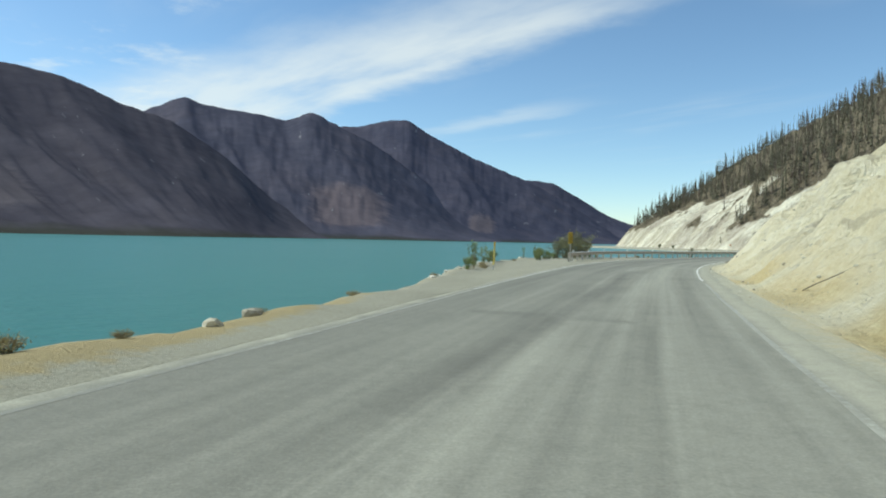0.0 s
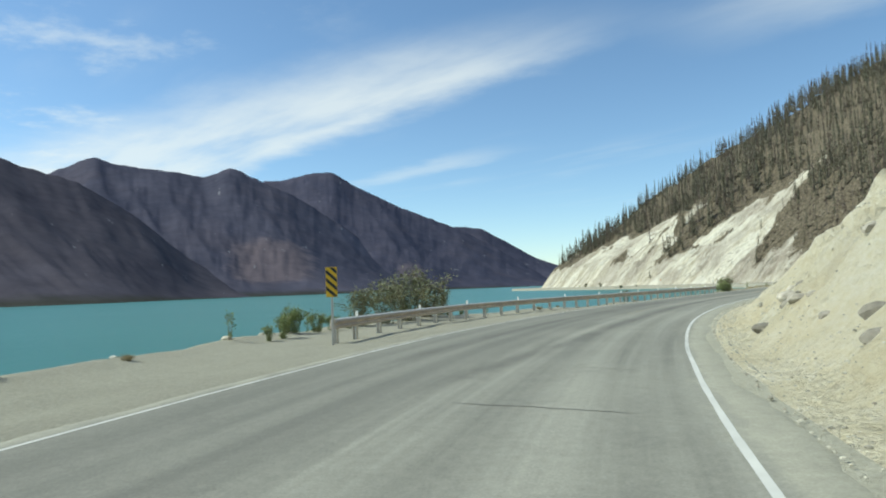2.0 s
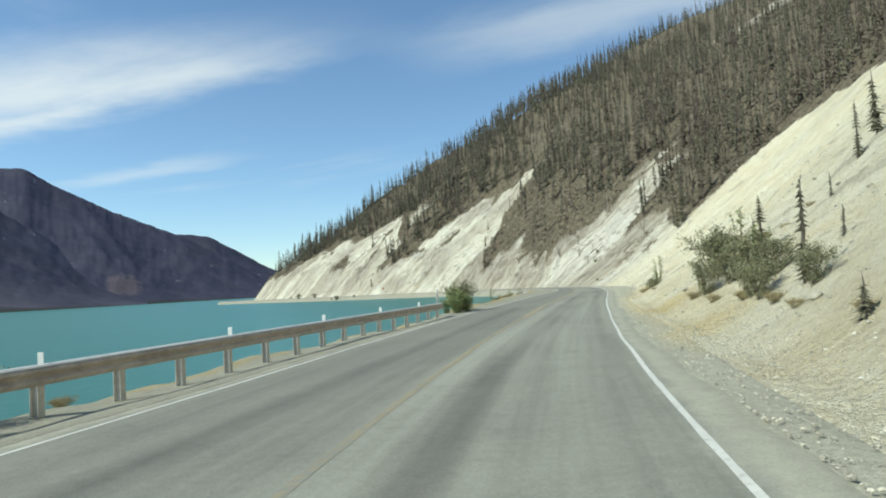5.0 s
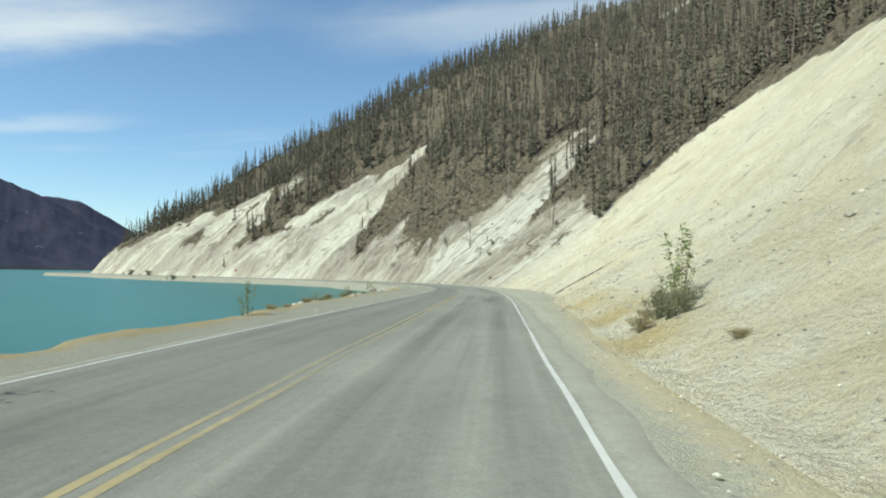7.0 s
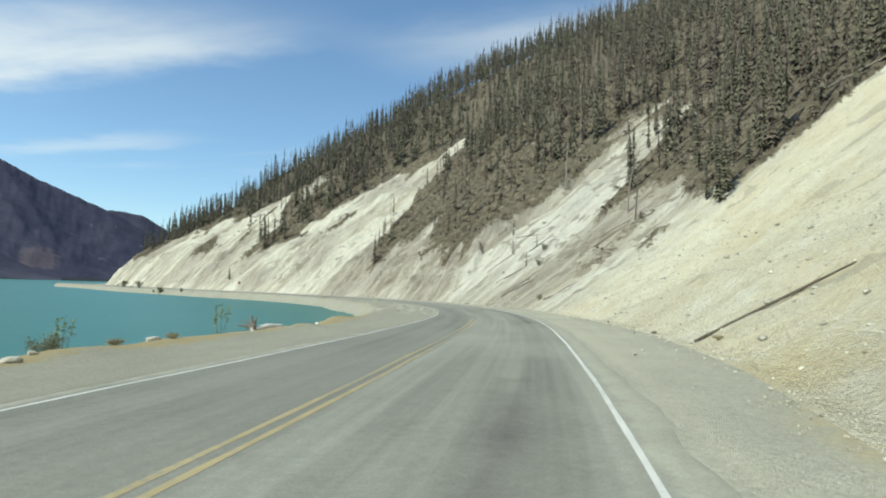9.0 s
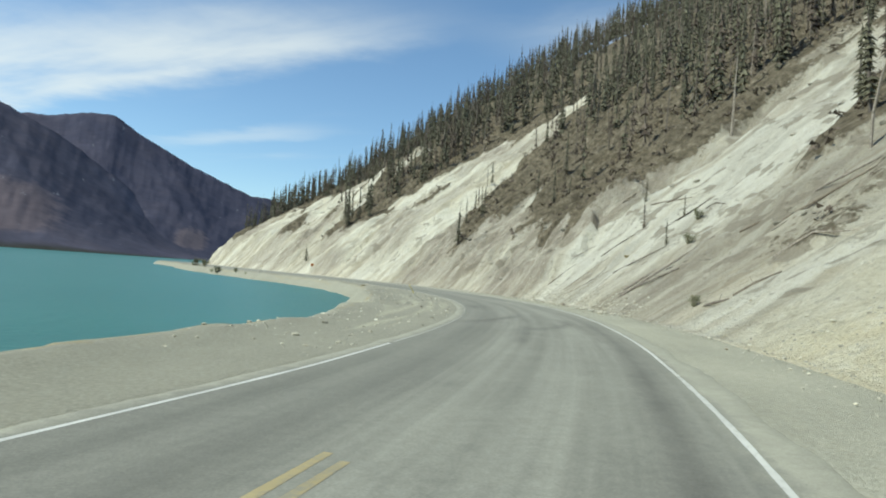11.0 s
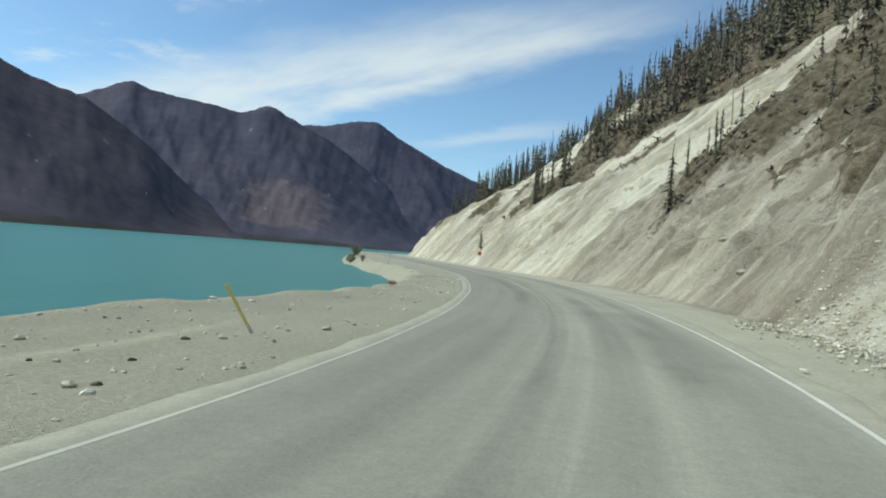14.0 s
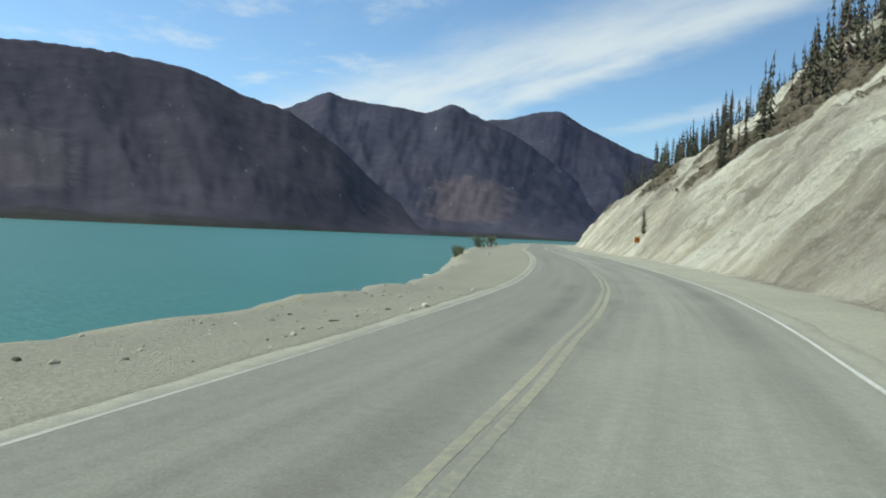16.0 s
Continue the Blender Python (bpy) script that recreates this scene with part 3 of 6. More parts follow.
# ---- mesh helpers ----
def mesh_object(name, verts, faces, material, parent=None, smooth=True, uv=None, attrs=None):
    me = bpy.data.meshes.new(name)
    me.from_pydata([tuple(v) for v in np.asarray(verts, float).tolist()], [], [tuple(f) for f in faces])
    me.materials.append(material)
    if uv is not None:
        lay = me.uv_layers.new(name="lay")
        idx = np.empty(len(me.loops), dtype=np.int32)
        me.loops.foreach_get("vertex_index", idx)
        lay.data.foreach_set("uv", np.asarray(uv, dtype=np.float32)[idx].ravel())
    for key, value in (attrs or {}).items():
        a = me.attributes.new(key, "FLOAT", "POINT")
        a.data.foreach_set("value", np.asarray(value, dtype=np.float32).ravel())
    if smooth:
        me.polygons.foreach_set("use_smooth", [True] * len(me.polygons))
    me.update()
    ob = new(name, me)
    if parent:
        ob.parent = parent
    return ob


def grid_faces(n, m):
    i = np.arange(n - 1)[:, None] * m + np.arange(m - 1)[None]
    return np.stack([i, i + 1, i + m + 1, i + m], -1).reshape(-1, 4)[:, ::-1].tolist()


def sheet(name, p, material, uv=None, attrs=None, flip=False, keep=None):
    """A sheet from an n x m field of places."""
    n, m = p.shape[:2]
    f = grid_faces(n, m)
    if flip:
        f = [q[::-1] for q in f]
    if keep is not None:
        k = keep.ravel()
        f = [q for q in f if k[q[0]] or k[q[1]] or k[q[2]] or k[q[3]]]
    return mesh_object(name, p.reshape(-1, 3), f, material, None, True,
                       None if uv is None else uv.reshape(-1, 2), {k: v.ravel() for k, v in (attrs or {}).items()})


def strip(name, s, left, right, z, material, thick=0.0):
    """A strip along the road between two offsets, at the height z."""
    cols = [left, right] if not thick else [left, left, right, right]
    hs = [z, z] if not thick else [z - thick, z, z, z - thick]
    p = np.zeros((len(s), len(cols), 3))
    uv = np.zeros((len(s), len(cols), 2))
    for k, (c, h) in enumerate(zip(cols, hs)):
        c = np.broadcast_to(c, s.shape)
        p[:, k, :2], p[:, k, 2] = across(s, c), h
        uv[:, k, 0], uv[:, k, 1] = c, s
    return sheet(name, p, material, uv)


def part(name, bm, material, parent, label=""):
    me = bpy.data.meshes.new(name)
    bm.to_mesh(me)
    bm.free()
    me.materials.append(material)
    ob = new(name, me)
    ob.parent = parent
    if label:
        ob["label"] = label
    return ob


def empty(name, m):
    ob = new(name)
    ob.matrix_basis = m
    return ob


def box(bm, x0, x1, y0, y1, z0, z1, bevel=0.0):
    r = bmesh.ops.create_cube(bm, size=1.0, matrix=Matrix.LocRotScale(((x0 + x1) / 2, (y0 + y1) / 2, (z0 + z1) / 2), None, (x1 - x0, y1 - y0, z1 - z0)))
    if bevel:
        edges = list({e for v in r["verts"] for e in v.link_edges})
        bmesh.ops.bevel(bm, geom=edges, offset=bevel, segments=2, affect="EDGES", profile=0.5)
    return bm


# ---- ground, road and shore ----
LAKE = -1.2


def land(s, off):
    """The height of the ground by station and offset."""
    s, off = np.asarray(s, float), np.asarray(off, float)
    edge = shore_edge(s) + 0.5 * value_noise(s * 0.22, s * 0, 5) + 0.22 * value_noise(s * 0.9, s * 0, 6)
    below = edge - off
    bank = np.where(below > 0, -0.55 * below - 0.35 * np.minimum(below, 2.0), 0.0)
    bank = np.maximum(bank, -9.0)
    rough = np.clip((left_line(s) - 0.8 - off) / 1.5, 0, 1)
    lip = rough * (0.045 * value_noise(s * 0.35, off * 0.5, 7) + 0.03 * value_noise(s * 1.3, off * 1.5, 8)) + 0.18 * np.exp(-((below + 0.6) / 0.7) ** 2) * (0.5 + 0.5 * value_noise(s * 0.5, s * 0, 9))
    d = off - toe(s)
    up = np.where(d > 0, slope_height(s, d) + turf(s, d), 0.0) + np.where(d > -0.6, relief(s, d), 0.0)
    dip = -0.05 * np.clip((left_line(s) - 0.5 - off) / 2, 0, 1) - ramp(s, (112, 0), (130, 0.14), (162, 0.14), (172, 0)) * np.clip((left_line(s) - 0.7 - off) / 1.0, 0, 1)
    return np.where(off < -3, bank + lip + dip, up)


def relief(s, d):
    """Gullies, ribs and lumps on the hillside; a rock buttress stands proud of the scree fan beside it."""
    grow = np.clip((d + 0.6) / 3.0, 0, 1)
    fade = np.clip((75 - d) / 30, 0, 1)
    older = ramp(s, (0, 0.5), (30, 0.8), (108, 0.8), (125, 0.4), (150, 0.25), (240, 0.25), (256, 0.5), (268, 0.4), (297, 0.35), (302, 1.5), (335, 1.5), (345, 1.4), (360, 1.5), (400, 1.5), (668, 1.3))
    slant = s + ramp(s, (0, 0.10), (325, 0.10), (350, 0.25), (668, 0.25)) * d + 1.6 * value_noise(s * 0.11, d * 0.16, 27)
    ribs = layers(slant * 0.13, d * 0.035, 21, 4, 0.55)
    rills = np.abs(value_noise(slant * 0.42, d * 0.07, 31)) + 0.5 * np.abs(value_noise(slant * 1.05, d * 0.16, 33))
    ledges = np.clip(layers(s * 0.16 - 0.05 * d, d * 0.26 + 0.10 * s, 37, 3), -0.3, 0.5)
    lumps = layers(s * 0.30, d * 0.30, 41, 4, 0.5)
    h = older * (1.4 * ribs - 0.8 * rills + 0.7 * ledges) + ramp(s, (0, 0.5), (250, 0.45), (300, 0.28), (668, 0.28)) * lumps + 0.16 * np.maximum(layers(s * 1.5, d * 1.7, 47, 2), -0.1)
    crag = ramp(s, (0, 1.2), (36, 2.4), (110, 2.4), (125, 0.8), (165, 0.6), (180, 0.3), (240, 0.22), (256, 0.35), (298, 0.2), (303, 0.8), (345, 0.6), (668, 0.4))
    h = h + crag * (0.55 * np.clip(layers(s * 0.75 + 0.2 * d, d * 0.55 - 0.15 * s, 57, 3), -0.25, 0.8) - 0.35 * np.abs(value_noise(s * 1.25, d * 0.9 + 0.3 * s, 58)))
    sharp = 1 - np.abs(value_noise(slant * 0.36 + 0.8 * value_noise(s * 0.3, d * 0.3, 59), d * 0.09, 62)) - 0.6 * np.abs(value_noise(slant * 0.95, d * 0.22, 63))
    h = h + ramp(s, (0, 0), (296, 0), (303, 1.8), (345, 1.8), (356, 1.2), (668, 1.2)) * (sharp - 0.5)
    rim = np.interp(d, (0, 3, 5, 6.5, 8.5, 11, 16), (304.5, 300.4, 299.3, 300.5, 304, 303, 299)) + 0.5 * value_noise(d * 0.9, s * 0, 49)
    proud = np.clip((s - rim) / 0.9, 0, 1) * np.clip((322 - s) / 14, 0, 1) * np.clip(d / 3, 0, 1) * np.clip((16 - d) / 5, 0, 1)
    return 0.75 * h * grow * fade * np.clip(d / 6 + 0.25, 0, 1) + 1.7 * proud


TREELINE = ((0, 40), (236, 43), (250, 40), (255, 36), (258, 25), (261, 15), (268, 15.5), (276, 18), (281, 14.5), (284, 17), (287, 24), (290, 36), (298, 35), (301, 26), (304, 10), (309, 7.5), (315, 7), (321, 9.5), (327, 12),
            (332, 12.5), (337, 10.2), (343, 9.5), (347, 16), (354, 29), (358, 47), (362, 54), (367, 50), (384, 41), (389, 29), (395, 20), (400, 13.5), (406, 12.5), (409, 21), (425, 31), (445, 42), (470, 38), (490, 30), (505, 16), (520, 9), (668, 8))


def growth(s, d):
    """How far a spot of the hillside is grown over: 0 bare, 1 covered."""
    line = ramp(s, *TREELINE) + 1.6 * value_noise(s * 0.16, d * 0.05, 51) + 1.6 * value_noise(s * 0.5, d * 0.15, 52)
    v = np.clip((d - line) / 2.0 + 0.5, 0, 1)
    open_ground = layers(s * 0.05, d * 0.018 + s * 0.02, 61, 3)
    v = v * np.where(d > line + 6, np.clip(1.25 - np.clip(open_ground - 0.35, 0, 1) * 1.6 * ramp(s, (262, 0), (285, 1)), 0.40, 1), 1)
    # bare streaks that run down through the lowest growth
    gash = layers(s * 0.22 + 0.03 * d, d * 0.05, 66, 3)
    v = v - np.clip((gash - 0.25) * 2.2, 0, 0.8) * np.clip((14 - (d - line)) / 10, 0, 1) * ramp(s, (266, 0), (282, 1), (350, 1), (365, 0.3))
    # the scree chute that runs on up through the wood
    chute = np.abs(s - 361 + 0.06 * (d - 45)) / (5.5 + 2.5 * value_noise(d * 0.12, s * 0, 68))
    v = v - 0.22 * np.clip(1.4 - chute, 0, 1) * np.clip((d - 40) / 6, 0, 1) * np.clip((78 - d) / 20, 0, 1)
    # grown ledges below the wood
    ledge = layers(s * 0.15 + 0.02 * d, d * 0.11 - s * 0.03, 71, 4)
    near = np.clip(1 - (line - d) / 9, 0, 1)
    tuft = np.clip((ledge - 0.62 + 0.42 * near) * 3, 0, 1) * ramp(s, (256, 0), (262, 0.8), (276, 0.3), (298, 0.3), (303, 1), (338, 1), (352, 0.9), (410, 1.0)) * np.clip((d - 4) / 3, 0, 1)
    return np.maximum(v, tuft)


def turf(s, d):
    """The thickness of the mat of earth and roots, which breaks off in a lip above the bare ground."""
    return 0.7 * np.clip((growth(s, np.maximum(d, 0)) - 0.3) / 0.3, 0, 1) * ramp(s, (248, 0), (260, 1), (420, 1), (440, 0.3)) * np.clip((48 - d) / 12, 0, 1) * np.clip((d - 3) / 2, 0, 1)


def build_ground():
    s = np.arange(0, LENGTH - 1, 0.6)
    rel = np.r_[-60, -30, -18, -11, -7.5, -5.5, -4.2, -3.3, -2.6, -2, -1.5, -1.1, -0.7, -0.35, 0.0, 0.35, 0.7, 1.1, 1.6, 2.2]
    edge, left = shore_edge(s), left_line(s) - 0.3
    cols = [edge + r for r in rel if r <= 2.2]
    f = np.linspace(0.1, 1.0, 10)
    last = edge + 2.2
    cols = [np.minimum(c, left - 0.2 + 0.001 * k) for k, c in enumerate(cols)]
    cols += [np.minimum(last + (left - last) * q, left + 0.01 * k) for k, q in enumerate(f)]
    cols += [left + 2.0, np.full_like(s, -0.6), np.full_like(s, 0.3), np.full_like(s, 0.9), 0.45 + 0.5 * (toe(s) - 0.5), toe(s) - 0.5, toe(s) + 0.6]
    off = np.stack(cols, 1)
    off = np.maximum.accumulate(off, axis=1) + 0.003 * np.arange(off.shape[1])
    ss = np.repeat(s[:, None], off.shape[1], 1)
    p = np.zeros((*off.shape, 3))
    p[..., :2] = across(ss, off)
    z = land(ss, off)
    inner = (off > left[:, None] - 0.05) & (off < (toe(s) - 0.3)[:, None])
    z = np.where(inner, -0.035, z)
    z[:, -1] = -0.35
    p[..., 2] = z
    wide = ramp(ss, (0, 1.2), (60, 1.2), (80, 0.8), (170, 0.9), (186, 1.5), (236, 1.5), (246, 0.6), (668, 0.6))
    brown = np.clip(1.0 - np.abs(off - edge[:, None] - 0.2 * wide) / wide, 0, 1) * ramp(ss, (0, 0.9), (52, 0.9), (58, 0.4), (90, 0.4), (190, 0.9), (236, 0.8), (250, 0.45), (668, 0.45))
    # pale tracks where vehicles pull out on the gravel
    track = 0 * off
    for a, b, c in ((-7.2, -8.2, 0.35), (-7.9, -9.1, 0.3), (-9.0, -9.6, 0.4), (-9.9, -10.2, 0.25)):
        at = ramp(ss, (246, a - 0.8), (266, a), (300, b), (330, b + 0.4)) + 0.25 * value_noise(ss * 0.12, ss * 0, 95)
        track = np.maximum(track, np.clip(1.2 - np.abs(off - at) / c, 0, 1) * ramp(ss, (244, 0), (256, 1), (290, 0.8), (312, 0.2), (330, 0)))
    track = np.maximum(track, np.clip(1.1 - np.abs(off - 1.25) / 0.6, 0, 1) * ramp(ss, (150, 0), (170, 0.8), (222, 0.8), (240, 0.6), (300, 0.5), (330, 0.3), (668, 0.2)))
    track = track * np.where(off < -3, np.clip(0.45 + 0.8 * layers(ss * 0.07, off * 0.8, 96, 2), 0, 1), 1)
    ochre = np.clip(1.15 - (toe(ss) + 0.3 - off) / 1.9, 0, 1) * (off > 0.3) * ramp(ss, (0, 0), (40, 0), (50, 0.6), (70, 0.5), (80, 0), (138, 0), (148, 1.1), (205, 1.1), (218, 0.3), (230, 0)) * (0.75 + 0.25 * value_noise(ss * 0.3, off * 0.8, 98))
    ob = sheet("ground", p, GRAVEL, np.stack([off, ss], -1), {"brown": brown, "track": track, "ochre": ochre})
    return tagged(ob, "pale dusty gravel shoulder and lake bank", "ground", kind="structure")


SMUDGES = (((86, -4.4), (96, -3.0), (108, -2.4), (124, -2.5), (145, -2.8)), ((44, -4.2), (54, -3.7), (66, -3.5), (80, -3.7)), ((118, -6.2), (135, -5.6), (150, -5.3), (172, -5.4)),
           ((203, -1.5), (213, -1.45)), ((236, -0.8), (250, -0.7), (266, -0.75), (276, -1.0)), ((256, -4.4), (260, -2.4), (263, -1.6), (267, -1.9)), ((271, -5.6), (278, -5.6)), ((287, -1.6), (300, -1.5)),
           ((303, -4.9), (312, -4.7), (322, -5.0), (336, -5.3)), ((306, -2.5), (312, -2.6)), ((90, -6.3), (112, -5.6), (130, -5.2)))


SEAMS = (
    (((252, -3.4), (262, -3.37), (268, -3.5), (278, -3.48), (291, -3.76), (298, -3.86), (306, -3.8), (330, -3.8)), 0.22, 0.85),
    (((259, -5.75), (262, -5.0), (265, -4.3), (267.5, -3.7)), 0.13, 0.8),
    (((259, -5.45), (262, -4.7), (265, -4.05), (267, -3.6)), 0.13, 0.8),
    (((284, -5.6), (291, -5.75), (297, -5.55)), 0.3, 0.45),
    (((257, -1.05), (262.4, -1.25), (266.5, -1.6)), 0.3, 0.7))


def stains(s, off):
    """Soft dark streaks of rubber and tar on the asphalt."""
    total = 0 * off
    for n, pts in enumerate(SMUDGES):
        at, wide = np.interp(s, [q[0] for q in pts], [q[1] for q in pts]), 0.32 + 0.12 * (n in (3, 6, 7))
        ends = np.clip(np.minimum(s - pts[0][0], pts[-1][0] - s) / 2.5, 0, 1)
        total = np.maximum(total, np.clip(1.3 - np.abs(off - at) / wide, 0, 1) * ends)
    # patches with soft straight edges
    for s0, s1, a, b, k in ((291, 303.5, -2.9, -0.5, 0.5), (255, 263, -1.25, -0.35, 0.6), (203.5, 213.2, -1.9, -1.05, 0.45), (268, 290, -1.9, -0.4, 0.25), (270.5, 278, -6.1, -4.9, 0.45)):
        total = np.maximum(total, k * np.clip(np.minimum(s - s0, s1 - s) / 0.4 + 0.5, 0, 1) * np.clip(np.minimum(off - a, b - off) / 0.2 + 0.5, 0, 1))
    # tarred seam, lone tyre marks, then joints that run across
    for pts, wide, k in SEAMS:
        at = np.interp(s, [q[0] for q in pts], [q[1] for q in pts])
        ends = np.clip(np.minimum(s - pts[0][0], pts[-1][0] - s) / 1.0, 0, 1)
        total = np.maximum(total, k * np.clip(1.3 - np.abs(off - at) / wide, 0, 1) * ends)
    for s0, lean, a, b, k in ((260.8, 0.456, -4.8, -0.9, 0.6), (297.9, 0.6, -3.9, -0.5, 0.5), (305.8, 0.75, -3.7, -0.8, 0.6)):
        total = np.maximum(total, k * np.clip(1.4 - np.abs(s - s0 - lean * (off - a)) / 0.3, 0, 1) * ((off > a) & (off < b)))
    # a cross cut that was filled
    total = np.maximum(total, 0.8 * np.clip(1.4 - np.abs(s - 52.8 + 0.12 * off) / 0.35, 0, 1) * ((off < -2.3) & (off > -5.8)))
    return 0.85 * total * (0.75 + 0.25 * value_noise(s * 0.5, off, 44))


def build_road():
    s = np.arange(0, LENGTH - 1, 0.5)
    left = left_line(s) - 0.32 + 0.07 * value_noise(s * 0.8, s * 0, 3) + 0.04 * value_noise(s * 2.7, s * 0, 4)
    right = 0.55 + 0.14 * value_noise(s * 0.5, s * 0, 13) + 0.06 * value_noise(s * 2.3, s * 0, 14)
    q = np.r_[0, np.linspace(0, 1, 34), 1]
    off = left[:, None] + (right - left)[:, None] * q[None]
    off[:, 0] -= 0.35
    off[:, -1] += 0.14
    ss = np.repeat(s[:, None], len(q), 1)
    p = np.zeros((*off.shape, 3))
    p[..., :2] = across(ss, off)
    p[:, 0, 2] = p[:, -1, 2] = -0.045
    rim = np.maximum(np.clip((off + 0.02) / 0.25, 0, 1), np.clip((left_line(ss) + ramp(ss, (0, 0.15), (240, 0.15), (256, 0.25), (668, 0.25)) - off) / ramp(ss, (0, 0.4), (240, 0.4), (256, 0.7), (668, 0.7)), 0, 1) * ramp(ss, (0, 0.7), (240, 0.7), (252, 1.0), (668, 1.0)))
    rim = np.maximum(rim, 0.35 * np.clip(1 - np.abs(off + 0.1) / 0.7, 0, 1))
    tagged(sheet("road", p, ASPHALT, np.stack([off, ss], -1), {"stain": stains(ss, off), "rim": rim}), "grey dusty two-lane asphalt road, worn and streaked", "road", kind="structure")
    for name, offset, wide, a, b, mat_, text in (
            ("edge_line_1", lambda s: 0 * s, 0.088, 71, LENGTH - 2, WHITE_PAINT, "white painted road edge line, scuffed"),
            ("edge_line_4", lambda s: 0 * s, 0.10, 0, 68.5, FADED_PAINT, "faded dusty white road edge line"),
            ("edge_line_2", left_line, 0.075, 60, 250, WHITE_PAINT, "white painted road edge line by the lake"),
            ("edge_line_5", left_line, 0.11, 0, 60, FADED_PAINT, "faded dusty white road edge line"),
            ("edge_line_3", left_line, 0.062, 250, LENGTH - 2, THIN_PAINT, "faded white painted road edge line by the lake"),
            ("centre_line_1", lambda s: yellow_line(s) - 0.12, 0.10, 165, 240, YELLOW_PAINT, "faded yellow painted centre line"),
            ("centre_line_5", lambda s: yellow_line(s) - 0.04, 0.13, 112, 165, WORN_YELLOW, "faded yellow painted centre line"),
            ("centre_line_2", lambda s: yellow_line(s) + 0.12, 0.10, 158, 240, YELLOW_PAINT, "faded yellow painted centre line"),
            ("centre_line_3", lambda s: yellow_line(s) - 0.10, 0.13, 303, LENGTH - 2, PALE_YELLOW, "faded yellow painted centre line"),
            ("centre_line_4", lambda s: yellow_line(s) + 0.10, 0.13, 303, LENGTH - 2, PALE_YELLOW, "faded yellow painted centre line")):
        t = np.arange(a, b, 0.4)
        w = wide / 2 * (1 + 0.15 * value_noise(t * 2.1, t * 0, 17))
        c = offset(t) + 0.02 * value_noise(t * 0.3, t * 0, 18)
        tagged(strip(name, t, c - w, c + w, 0.0025, mat_), text, "road marking", kind="structure")


